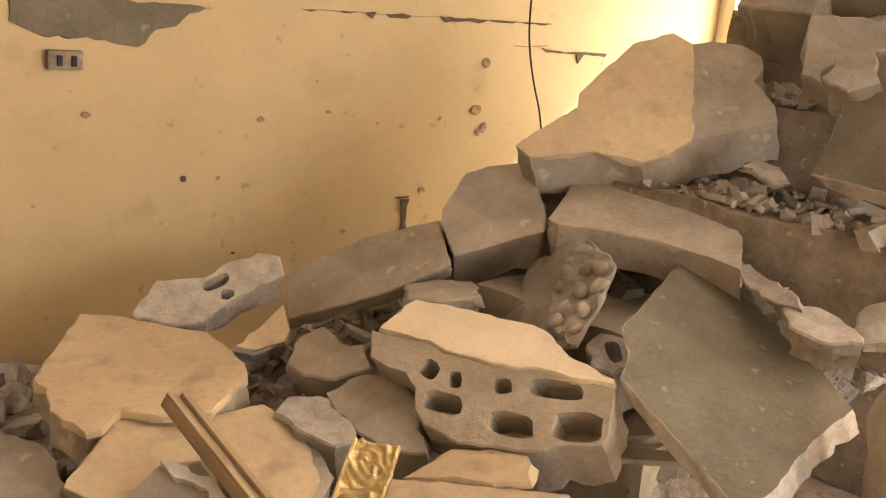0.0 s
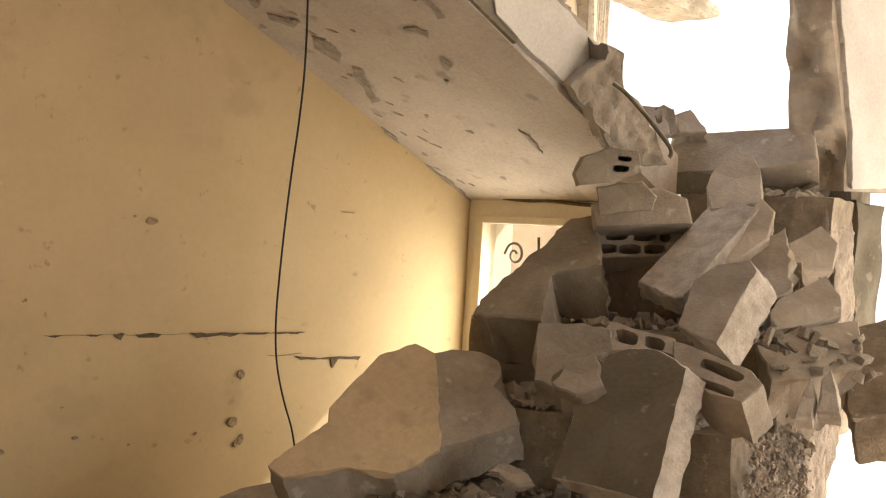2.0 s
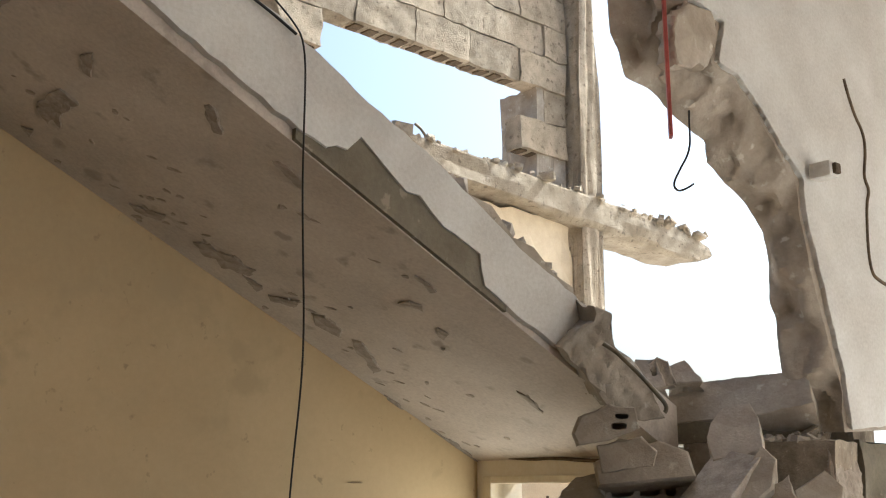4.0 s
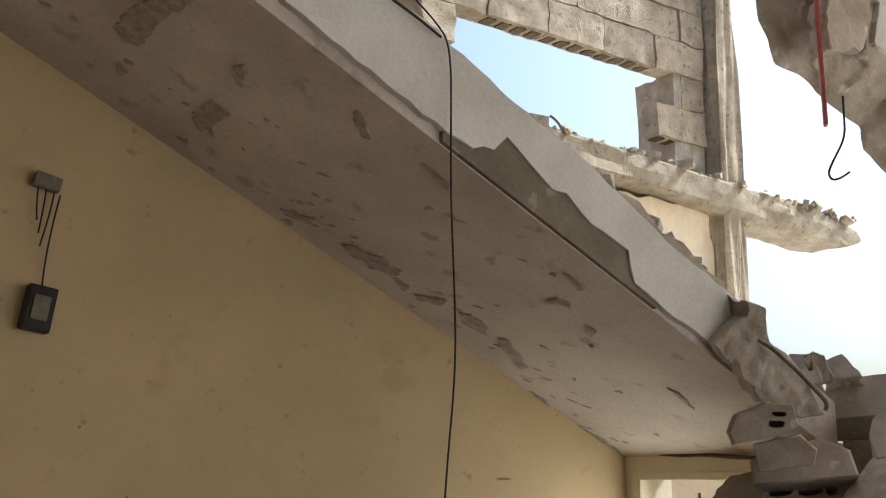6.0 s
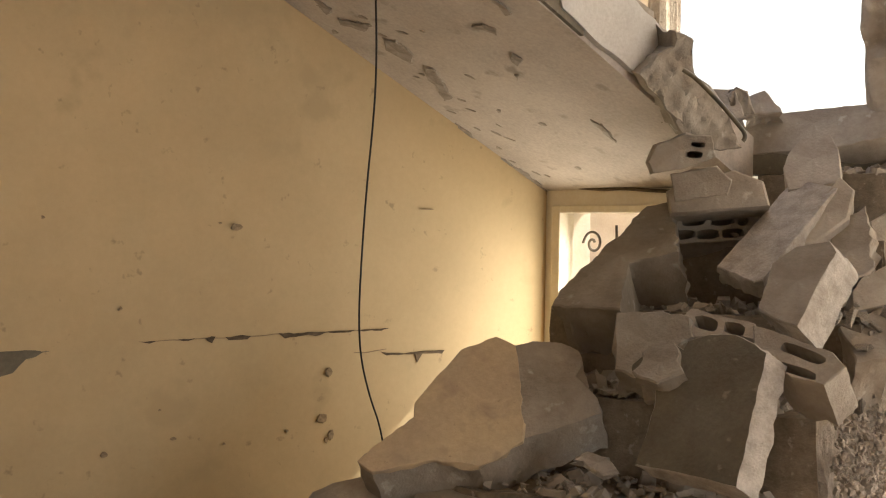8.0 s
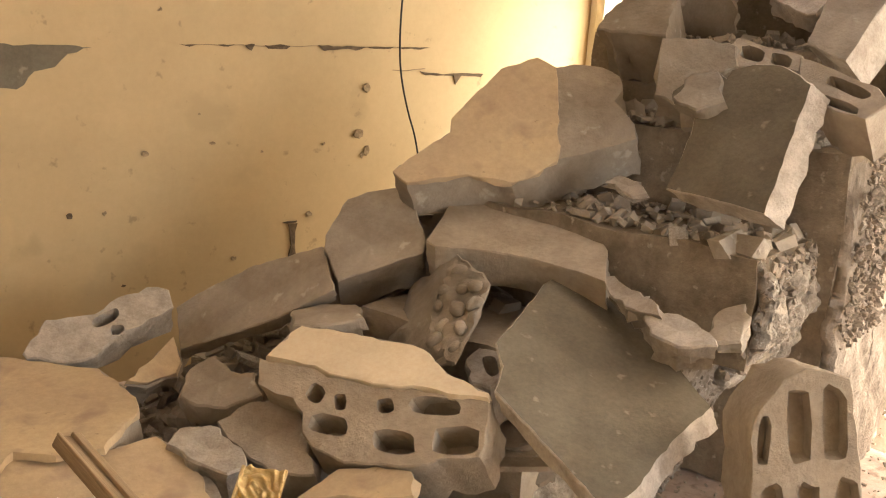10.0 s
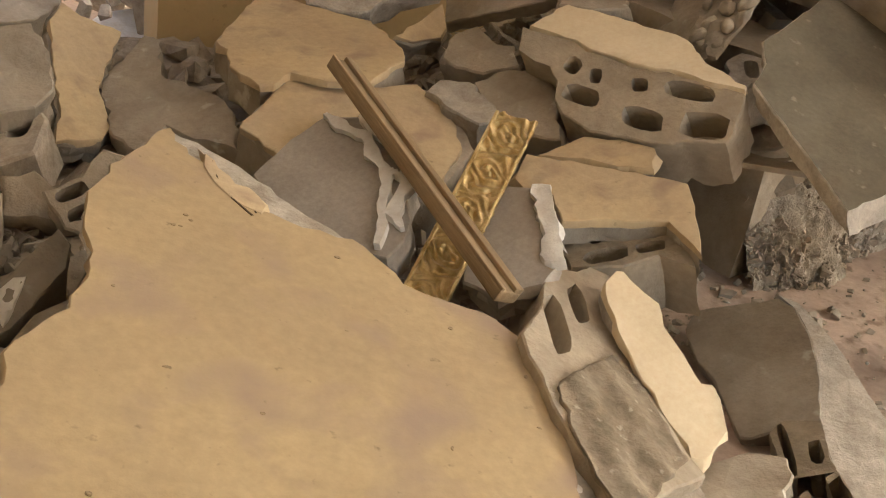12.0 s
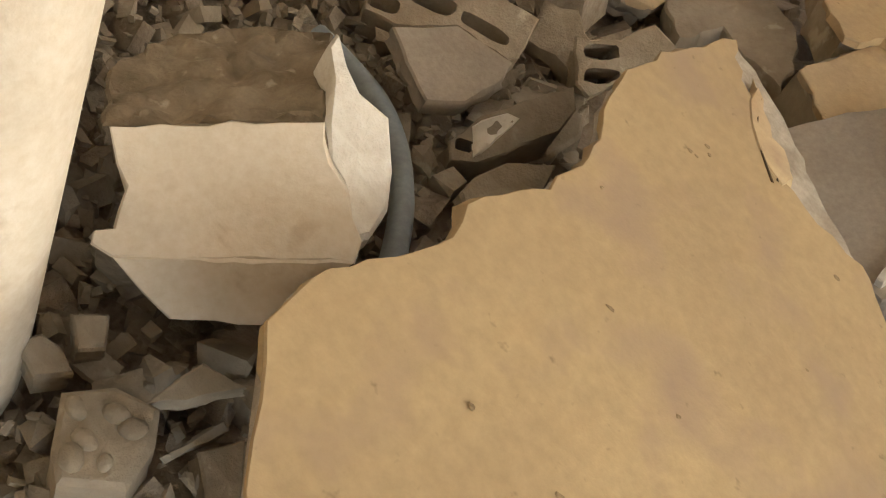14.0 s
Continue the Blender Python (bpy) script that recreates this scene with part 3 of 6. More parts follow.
# ---- fallen pieces ----
chunk(pose(1.743, 1.811, 1.136, 45, -4.7, -38.3), [(-0.261, -0.169), (-0.219, -0.162), (-0.121, -0.15), (-0.024, -0.174), (0.039, -0.145), (0.082, -0.113), (0.169, -0.087), (0.269, -0.055), (0.267, -0.01), (0.228, 0.056), (0.249, 0.089), (0.245, 0.132), (0.205, 0.162), (0.138, 0.173), (0.094, 0.163), (0.051, 0.195), (-0.038, 0.161), (-0.093, 0.094), (-0.158, 0.013), (-0.161, -0.027), (-0.22, -0.073), (-0.293, -0.136)], 0.1, "large broken wall slab half covered in yellow paint", coat=[(-0.261, -0.175), (-0.219, -0.169), (-0.122, -0.156), (-0.024, -0.18), (0.038, -0.152), (0.081, -0.12), (0.086, -0.046), (0.096, 0.117), (0.093, 0.155), (0.05, 0.187), (-0.038, 0.153), (-0.093, 0.086), (-0.158, 0.005), (-0.16, -0.034), (-0.22, -0.08), (-0.292, -0.143)], paint="yellow", shear=(0.021, -0.027), crisp=True)
chunk(pose(1.396, 1.892, 0.854, 32.8, -12, -42.6), [(-0.108, 0.004), (-0.068, -0.1), (0.065, -0.057), (0.123, -0.042), (0.128, -0.007), (0.103, 0.109), (0.073, 0.182), (-0.016, 0.178), (-0.063, 0.161), (-0.108, 0.05)], 0.14, "grey broken concrete lump leaning on a tilted slab", shear=(-0.026, 0.033), crisp=True)
chunk(pose(1.185, 2.061, 0.698, 37.8, -25.5, -53.3), [(-0.202, 0.001), (-0.182, -0.075), (-0.036, -0.078), (0.088, -0.076), (0.23, -0.049), (0.188, 0.098), (-0.004, 0.115), (-0.165, 0.084), (-0.22, 0.062)], 0.045, "long grey cement slab leaning against the yellow wall", shear=(-0.024, 0.012), crisp=True)
chunk(pose(1.581, 1.625, 0.896, 17.7, -6.7, -38.4), [(-0.165, 0.015), (-0.06, -0.012), (0.036, -0.049), (0.133, -0.107), (0.187, -0.152), (0.207, -0.029), (0.189, 0.069), (0.083, 0.162), (-0.059, 0.193), (-0.131, 0.196), (-0.185, 0.04)], 0.085, "grey rough-cast block end lying across the heap", core="dusty", shear=(0.004, -0.004), crisp=True)
lumpy_block = chunk(pose(1.366, 1.586, 0.782, 32.8, -31.5, -54.1), [(-0.011, 0.053), (-0.032, -0.067), (0.033, -0.149), (0.096, -0.052), (0.121, 0.027), (0.046, 0.162)], 0.07, "broken block end with lumpy mortar standing upright", shear=(-0.157, 0.059))
mortar_lumps(lumpy_block, [(0.014, 0.063), (0.051, 0.104), (0.088, 0.036), (-0.004, 0.027), (0.043, -0.005), (0.085, -0.013), (0.006, -0.036), (0.05, -0.062), (0.035, -0.108), (0.058, 0.044), (-0.012, -0.065)], 0.015)
chunk(pose(1.235, 1.815, 0.735, -0.3, -6.7, -37.4), [(-0.061, -0.061), (-0.0, -0.081), (0.089, -0.04), (0.064, 0.061), (-0.015, 0.081), (-0.076, 0.039)], .08, "flat grey mortar fragment in the rubble")
chunk(pose(1.169, 1.566, 0.726, 13, -11.5, -32.9), [(-0.153, 0.034), (-0.095, -0.004), (-0.066, -0.041), (-0.017, -0.072), (0.015, -0.098), (0.09, -0.123), (0.15, -0.164), (0.223, -0.202), (0.223, -0.174), (0.157, -0.093), (0.12, 0.002), (0.077, 0.04), (-0.037, 0.11), (-0.121, 0.159), (-0.144, 0.141), (-0.167, 0.104), (-0.191, 0.068)], 0.19, "fallen block wall piece with yellow plaster face, wedged in the heap", coat=[(-0.151, 0.028), (-0.093, -0.01), (-0.065, -0.047), (-0.016, -0.077), (0.016, -0.104), (0.09, -0.129), (0.151, -0.169), (0.22, -0.202), (0.222, -0.189), (0.156, -0.108), (0.12, -0.014), (0.077, 0.023), (-0.036, 0.093), (-0.119, 0.142), (-0.142, 0.123), (-0.165, 0.087), (-0.189, 0.051)], paint="cream", crisp=True)
chunk(pose(1.091, 1.453, 0.669, 37.6, -18, -41.8), [(-0.201, 0.115), (-0.166, 0.085), (-0.131, 0.067), (-0.112, 0.031), (-0.113, -0.014), (-0.094, -0.048), (-0.061, -0.073), (-0.034, -0.092), (0.025, -0.107), (0.068, -0.122), (0.12, -0.131), (0.136, -0.124), (0.212, -0.135), (0.224, -0.117), (0.236, -0.066), (0.241, -0.027), (0.169, -0), (0.105, 0.032), (0.029, 0.053), (-0.005, 0.073), (-0.062, 0.097), (-0.085, 0.121), (-0.145, 0.148), (-0.2, 0.174)], 0.14, "hollow concrete block row with open cells", core="dusty", holes=[(-0.085, 0.065, 0.014, -0.012, -0.008, -0.015), (-0.037, 0.036, 0.011, -0.002, -0, -0.017), (0.048, 0.007, 0.015, -0.003, -0, -0.015), (-0.061, -0.007, 0.034, -0.014, -0.004, -0.019), (0.061, -0.07, 0.036, -0.014, -0.004, -0.021), (0.141, -0.015, 0.042, -0.013, -0.003, -0.018), (0.172, -0.094, 0.041, -0.007, -0.002, -0.026)], hole_depth=0.07, crisp=True)
chunk(pose(1.482, 1.27, 0.753, 17.9, 7.1, -27.7), [(-0.115, -0.255), (-0.049, -0.382), (0.014, -0.322), (0.089, -0.227), (0.167, -0.14), (0.236, -0.074), (0.204, 0.039), (0.181, 0.089), (0.119, 0.22), (0.101, 0.284), (0.086, 0.306), (0.013, 0.327), (-0.034, 0.279), (-0.108, 0.151), (-0.175, 0.045), (-0.173, -0.026), (-0.198, -0.101)], 0.035, "square dark grey floor slab tilted on the heap", core="dark", shear=(0.017, -0.016), side="pale", crisp=True)
chunk(pose(0.861, 2.165, 0.661, 30, 3.2, -27.1), [(-0.124, -0.106), (-0.032, -0.113), (0.014, -0.087), (0.068, -0.019), (0.165, 0.066), (0.15, 0.12), (0.104, 0.122), (0.042, 0.085), (-0.003, 0.033), (-0.106, 0.004), (-0.136, -0.094)], 0.07, "pale broken hollow block against the yellow wall", core="pale", holes=[(0.022, 0.018, 0.023, 0.02, 0.007, -0.014), (0.051, -0.013, 0.014, 0.002, 0.002, -0.014)])
chunk(pose(0.634, 1.907, 0.586, 3.7, -3, -31.1), [(-0.145, -0.062), (-0.114, -0.147), (-0.029, -0.225), (-0.008, -0.208), (0.007, -0.138), (0.086, -0.159), (0.165, -0.132), (0.177, -0.087), (0.206, 0.006), (0.19, 0.075), (0.094, 0.217), (0.049, 0.227), (-0.115, 0.289), (-0.191, 0.291), (-0.184, -0.024)], 0.07, "broken wall slab with cracked yellow paint", coat=[(-0.138, -0.083), (-0.107, -0.167), (-0.023, -0.244), (-0.002, -0.227), (0.013, -0.158), (0.091, -0.178), (0.169, -0.152), (0.181, -0.107), (0.21, -0.015), (0.194, 0.053), (0.099, 0.193), (0.054, 0.204), (-0.108, 0.264), (-0.183, 0.267), (-0.176, -0.046)], paint="yellow", crisp=True)
chunk(pose(0.672, 1.63, 0.541, 10.7, 3.1, -29.9), [(-0.089, -0.194), (-0.011, -0.135), (0.134, -0.204), (0.185, -0.143), (0.219, -0.014), (0.186, 0.053), (0.135, 0.13), (0.074, 0.176), (-0.012, 0.125), (-0.094, 0.088), (-0.167, 0.093), (-0.182, 0.028), (-0.206, -0.119)], 0.1, "cracked yellow painted slab lying on rubble", coat=[(-0.087, -0.202), (-0.01, -0.143), (0.135, -0.212), (0.173, -0.15), (0.196, -0.031), (0.17, 0.045), (0.126, 0.103), (0.075, 0.161), (-0.01, 0.11), (-0.091, 0.073), (-0.164, 0.079), (-0.178, 0.014), (-0.202, -0.132)], paint="yellow", crisp=True)
chunk(pose(0.872, 1.614, 0.584, 12.2, -5.3, -31.5), [(-0.01, -0.046), (0.036, -0.075), (0.072, -0.058), (0.057, -0.0), (-0.005, 0.079), (-0.067, 0.075), (-0.083, 0.025)], .1, "broken cement lump on the heap", core="pale")
chunk(pose(1.006, 1.852, 0.606, 20.2, -12.7, -34.4), [(-0.044, -0.057), (0.019, -0.079), (0.091, -0.056), (0.075, 0.015), (0.024, 0.036), (-0.019, 0.096), (-0.068, 0.066), (-0.079, -0.021)], .12, "dusty grey rubble lumps in the heap")
chunk(pose(0.987, 1.611, 0.584, 21.4, -17.6, -36.5), [(-0.08, 0.019), (-0.035, -0.043), (0.02, -0.106), (0.094, -0.126), (0.081, -0.026), (0.06, 0.092), (-0.038, 0.113), (-0.103, 0.078)], .1, "dusty grey concrete fragment")
chunk(pose(0.938, 1.993, 0.603, 32.9, 9.7, -22.5), [(-0.022, -0.054), (0.038, -0.017), (0.048, 0.018), (0.023, 0.087), (-0.017, 0.02), (-0.069, -0.054)], .06, "small yellow painted wall splinter", coat=[(-0.023, -0.05), (0.035, -0.014), (0.044, 0.017), (0.022, 0.082), (-0.016, 0.016), (-0.065, -0.051)], paint="yellow")
chunk(pose(1.410, 1.388, 0.603, 7.7, -18.9, -33.2), [(-0.027, -0.06), (0.022, -0.072), (0.054, -0.053), (0.017, 0.086), (-0.017, 0.103), (-0.048, -0.004)], .12, "grey concrete lump under a slab")
chunk(pose(1.393, 1.457, 0.711, 6.3, -13.9, -32.3), [(-0.038, -0.056), (-0.008, -0.093), (0.035, -0.062), (0.045, 0.058), (0.004, 0.104), (-0.038, 0.048)], .1, "broken hollow block end", core="pale", holes=[[0.008, -0.004, 0.013, 0.041]])
rendered_slab = chunk(pose(0.559, 1.420, 0.535, 18.4, -13.5, -24.5), [(-0.116, -0.071), (-0.042, -0.159), (0.086, -0.214), (0.113, -0.178), (0.124, -0.136), (0.116, -0.081), (0.129, -0.035), (0.123, -0.004), (0.095, 0.073), (0.028, 0.146), (-0.039, 0.156), (-0.098, 0.098), (-0.155, 0.01)], 0.06, "grey rendered slab with a broken white plaster edge", core="render", crisp=True)
vein(rendered_slab, [(-0.038, 0.15), (0, 0.108), (0.044, 0.075), (0.053, 0.032), (0.08, -0.014), (0.083, -0.059), (0.075, -0.105), (0.079, -0.154), (0.071, -0.193)], 0.012)
vein(rendered_slab, [(0.029, 0.139), (0.049, 0.097), (0.101, 0.054), (0.124, -0.01), (0.126, -0.04), (0.105, -0.083), (0.095, -0.122), (0.111, -0.16)], 0.014)
vein(rendered_slab, [(0.08, -0.014), (0.102, -0.03), (0.126, -0.034)], 0.008)
chunk(pose(0.785, 1.185, 0.513, 14.8, -16.2, -24.8), [(-0.036, -0.133), (0.035, -0.112), (0.069, -0.07), (0.059, 0.025), (0.037, 0.133), (-0.021, 0.148), (-0.056, 0.096), (-0.088, -0.087)], .05, "grey cement slab with a chipped pale edge", core="render", coat=[(0.04, 0.028), (0.043, -0.066), (0.074, -0.073), (0.072, 0.023), (0.066, 0.12), (0.037, 0.129)], paint="white")
chunk(pose(0.977, 1.279, 0.559, 13.1, -10.5, -23.3), [(-0.123, -0.008), (-0.077, -0.027), (-0.064, -0.1), (0.008, -0.098), (0.054, -0.109), (0.112, -0.109), (0.152, -0.194), (0.158, -0.135), (0.162, -0.004), (0.035, 0.047), (-0.018, 0.065), (-0.115, 0.098), (-0.139, 0.026)], 0.05, "yellow plastered block wall piece lying flat", coat=[(-0.124, -0.019), (-0.078, -0.038), (-0.065, -0.111), (0.007, -0.108), (0.052, -0.119), (0.109, -0.12), (0.149, -0.204), (0.156, -0.145), (0.159, -0.016), (0.034, 0.035), (-0.019, 0.053), (-0.116, 0.086), (-0.139, 0.015)], paint="yellow", crisp=True)
chunk(pose(1.014, 1.15, 0.513, 16.7, -20.4, -26.4), [(-0.147, 0.011), (-0.13, -0.035), (-0.047, -0.05), (0.019, -0.039), (0.071, -0.079), (0.071, -0.026), (0.075, 0.094), (0.019, 0.066), (-0.067, 0.072), (-0.146, 0.061)], 0.13, "hollow block cross-section with open cells", core="dusty", holes=[(-0.081, 0.033, 0.013, -0.002, -0.001, -0.017), (-0.017, 0.035, 0.04, 0.005, 0.001, -0.017), (-0.068, -0.018, 0.035, 0.001, 0, -0.016), (0.007, -0.014, 0.023, -0, -0, -0.012)], crisp=True)
chunk(pose(1.039, 1.379, 0.585, 8.3, -15.2, -23.8), [(-0.037, -0.032), (0.023, -0.075), (0.084, -0.091), (0.097, -0.023), (0.042, 0.02), (-0.024, 0.044), (-0.117, -0.008)], 0.04, "flat yellow plaster piece", coat=[(-0.037, -0.046), (0.022, -0.088), (0.082, -0.104), (0.095, -0.037), (0.04, 0.005), (-0.025, 0.029), (-0.117, -0.022)], paint="yellow", crisp=True)
chunk(pose(0.907, 0.891, 0.464, 17, 3, -19.3), [(-0.083, 0.137), (-0.085, 0.095), (-0.074, 0.041), (-0.056, -0.03), (-0.02, -0.122), (0.004, -0.18), (0.021, -0.18), (0.035, -0.17), (0.065, -0.125), (0.07, -0.089), (0.062, -0.046), (0.044, -0.045), (0.023, 0.013), (-0, 0.062), (-0.001, 0.108), (-0.04, 0.15), (-0.051, 0.168), (-0.063, 0.168)], 0.1, "broken block with a cream painted face", core="brown", coat=[(-0.088, 0.127), (-0.09, 0.085), (-0.079, 0.031), (-0.061, -0.039), (-0.025, -0.13), (-0.001, -0.188), (0.016, -0.188), (0.029, -0.178), (0.06, -0.133), (0.064, -0.098), (0.056, -0.054), (0.038, -0.054), (0.018, 0.004), (-0.005, 0.052), (-0.006, 0.098), (-0.045, 0.14), (-0.056, 0.157), (-0.067, 0.157)], paint="cream", side="pale", crisp=True)
ribbed_block = chunk(pose(0.79, 0.865, 0.465, 1.1, 18.8, -22.2), [(-0.093, 0.181), (-0.107, 0.101), (-0.145, 0.008), (-0.137, -0.043), (-0.12, -0.083), (-0.11, -0.138), (-0.073, -0.226), (-0.054, -0.257), (-0.034, -0.299), (0.017, -0.261), (0.064, -0.207), (0.122, -0.154), (0.105, -0.128), (0.084, -0.06), (0.05, 0.05), (0.036, 0.145), (0.032, 0.224), (0.046, 0.324), (0.012, 0.324), (-0.021, 0.28), (-0.05, 0.266), (-0.077, 0.277)], 0.12, "broken block with ribbed mortar side, leaning", core="dusty", holes=[(-0.08, 0.078, 0.017, 0.02, 0.006, -0.068), (-0.033, 0.167, 0.014, 0.017, 0.004, -0.05)], hole_depth=0.05, crisp=True)
ribbed_panel(ribbed_block, [(-0.081, -0.207), (-0.063, -0.26), (-0.04, -0.303), (0.006, -0.265), (0.049, -0.206), (0.093, -0.144), (0.074, -0.082), (0.034, 0.014), (0.005, 0.045), (-0.053, -0.026), (-0.099, -0.096)], -1.22, 0.075, 0.0035, "brown", "dark brown ribbed side of the block")
chunk(pose(1.13, 0.938, 0.396, 8.9, -29.5, -26), [(-0.094, 0.04), (-0.075, -0.02), (-0.071, -0.086), (-0.063, -0.149), (-0.047, -0.156), (-0.014, -0.155), (0.037, -0.15), (0.059, -0.155), (0.082, -0.076), (0.093, 0.014), (0.088, 0.102), (0.068, 0.139), (0.022, 0.149), (-0.025, 0.159), (-0.072, 0.168), (-0.097, 0.129)], 0.09, "dusty grey broken block beside the floor", core="concrete", shear=(-0.004, 0.026), crisp=True)
chunk(pose(1.236, 0.847, 0.411, 12.9, -0.3, -20.9), [(-0.047, 0.159), (-0.039, 0.094), (-0.048, 0.005), (-0.071, -0.07), (-0.077, -0.179), (-0.068, -0.258), (-0.042, -0.325), (0.081, -0.301), (0.064, -0.18), (0.033, -0.046), (-0.001, 0.091), (-0.039, 0.174), (-0.071, 0.189)], 0.12, "pale rough broken slab edge sloping down", core="pale", crisp=True)
chunk(pose(1.03, 0.68, 0.398, -6, -17.4, -21.8), [(-0.042, 0.027), (-0.046, -0.055), (-0.045, -0.152), (0.028, -0.157), (0.032, -0.086), (0.032, 0.021), (0.051, 0.128), (-0.003, 0.138), (-0.033, 0.109)], 0.14, "broken hollow block with dark cells", core="brown", holes=[(-0.019, 0.062, 0.007, 0.002, -0.007, -0.062), (0.018, 0.044, 0.01, 0.002, -0.005, -0.028), (0.019, -0.057, 0.012, 0.006, -0.002, -0.042), (-0.029, -0.079, 0.008, 0.004, -0.001, -0.03)], hole_depth=0.06, crisp=True)
chunk(pose(0.873, 0.677, 0.396, -6.5, -10.4, -22.5), [(-0.107, -0.087), (-0.027, -0.115), (0.077, -0.047), (0.108, 0.074), (0.062, 0.092), (-0.016, 0.067), (-0.096, 0.015)], .12, "dusty grey concrete lump")
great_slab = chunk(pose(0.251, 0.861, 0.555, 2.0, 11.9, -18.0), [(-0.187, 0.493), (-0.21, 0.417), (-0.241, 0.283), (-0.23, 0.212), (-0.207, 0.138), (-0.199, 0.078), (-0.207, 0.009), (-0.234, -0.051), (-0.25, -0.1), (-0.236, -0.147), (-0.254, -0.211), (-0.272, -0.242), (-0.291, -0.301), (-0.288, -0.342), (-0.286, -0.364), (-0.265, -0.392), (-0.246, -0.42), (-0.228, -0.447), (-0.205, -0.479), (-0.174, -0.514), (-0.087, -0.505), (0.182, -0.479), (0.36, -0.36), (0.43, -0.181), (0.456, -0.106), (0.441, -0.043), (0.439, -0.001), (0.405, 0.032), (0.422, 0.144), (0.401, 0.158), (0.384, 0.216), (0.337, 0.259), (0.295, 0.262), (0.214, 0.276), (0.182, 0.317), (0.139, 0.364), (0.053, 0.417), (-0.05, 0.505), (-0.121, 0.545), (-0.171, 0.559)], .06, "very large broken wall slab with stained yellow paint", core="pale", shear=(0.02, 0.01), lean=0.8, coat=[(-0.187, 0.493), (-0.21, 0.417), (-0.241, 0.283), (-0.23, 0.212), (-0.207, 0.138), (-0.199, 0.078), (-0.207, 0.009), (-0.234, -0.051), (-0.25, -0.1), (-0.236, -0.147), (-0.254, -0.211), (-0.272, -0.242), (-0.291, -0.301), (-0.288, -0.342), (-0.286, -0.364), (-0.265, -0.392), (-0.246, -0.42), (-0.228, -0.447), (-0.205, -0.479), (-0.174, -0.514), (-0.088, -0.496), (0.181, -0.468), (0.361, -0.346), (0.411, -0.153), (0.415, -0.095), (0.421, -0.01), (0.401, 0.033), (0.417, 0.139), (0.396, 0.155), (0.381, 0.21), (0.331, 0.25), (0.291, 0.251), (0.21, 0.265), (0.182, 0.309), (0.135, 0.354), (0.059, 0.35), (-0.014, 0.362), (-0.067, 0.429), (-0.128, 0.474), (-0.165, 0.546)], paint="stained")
tube("crack", [(-0.091, 0.472, 0.0105), (-0.084, 0.439, 0.0105), (-0.074, 0.412, 0.0105), (-0.055, 0.378, 0.0105), (-0.037, 0.358, 0.0105), (-0.017, 0.338, 0.0105)], 0.0018, "hole", great_slab, "dark crack in the plaster")
tube("crack", [(-0.022, 0.399, 0.0105), (-0.013, 0.384, 0.0105), (-0.020, 0.360, 0.0105), (-0.012, 0.349, 0.0105)], 0.0012, "hole", great_slab, "dark crack in the plaster")
patch(great_slab, [(0.406, -0.106), (0.398, -0.169), (0.421, -0.178), (0.442, -0.138), (0.456, -0.097), (0.438, -0.06), (0.42, -0.045)], -0.004, 0.03, "white", "fresh white chipped edge")
for x, y, w, h in ((-0.120, 0.253, 0.0040, 0.0030), (-0.107, 0.288, 0.0050, 0.0025), (-0.099, 0.277, 0.0030, 0.0030), (-0.110, 0.254, 0.0040, 0.0020), (-0.010, -0.287, 0.0120, 0.0090), (-0.021, -0.275, 0.0060, 0.0040), (0.275, 0.179, 0.0040, 0.0040), (0.378, 0.110, 0.0030, 0.0030), (0.381, 0.003, 0.0040, 0.0020), (-0.082, -0.057, 0.0060, 0.0020), (0.030, -0.098, 0.0040, 0.0030), (-0.124, -0.275, 0.0040, 0.0030), (0.111, 0.287, 0.0050, 0.0030), (0.257, -0.079, 0.0020, 0.0040), (0.126, 0.106, 0.0030, 0.0020), (-0.167, 0.074, 0.0030, 0.0020)):
    c = part("chip", slab_mesh([(w * math.cos(0.9 * q) * rng.uniform(0.6, 1.2), h * math.sin(0.9 * q) * rng.uniform(0.6, 1.2)) for q in range(7)], 0.004, rough=0.0004, seg=0.005, rows=1, worn=0.0005, lean=0.0, bulge=0.0004), "pit", great_slab)
    c.matrix_local = pose(x, y, 0.0115)
chunk(pose(-0.215, 0.771, 0.533, 26.3, -12.4, 18.2), [(-0.095, 0.043), (-0.083, 0.022), (-0.091, -0.02), (-0.108, -0.024), (-0.109, -0.035), (-0.091, -0.047), (0.01, -0.044), (0.128, -0.04), (0.133, -0.016), (0.123, 0.006), (0.116, 0.037), (0.101, 0.059), (0.094, 0.104), (-0.103, 0.081)], 0.08, "cream painted broken block corner lying on rubble", core="brown", coat=[(-0.093, 0.039), (-0.082, 0.018), (-0.09, -0.023), (-0.107, -0.027), (-0.108, -0.038), (-0.09, -0.05), (0.01, -0.047), (0.127, -0.043), (0.132, -0.02), (0.122, 0.002), (0.115, 0.033), (0.1, 0.054), (0.094, 0.099), (-0.102, 0.076)], paint="offwhite", crisp=True)
chunk(pose(-0.215, 0.771, 0.533, 26.3, -12.4, 18.2) @ pose(0.018, -0.046, 0.012, 0, 0, 1.8) @ pose(0, 0, 0, 48), [(-0.087, -0.032), (-0.058, -0.068), (-0.017, -0.068), (0.027, -0.072), (0.074, -0.034), (0.108, -0.001), (-0.108, -0.002)], 0.05, "cream painted lower face of a broken block corner", core="offwhite", crisp=True)
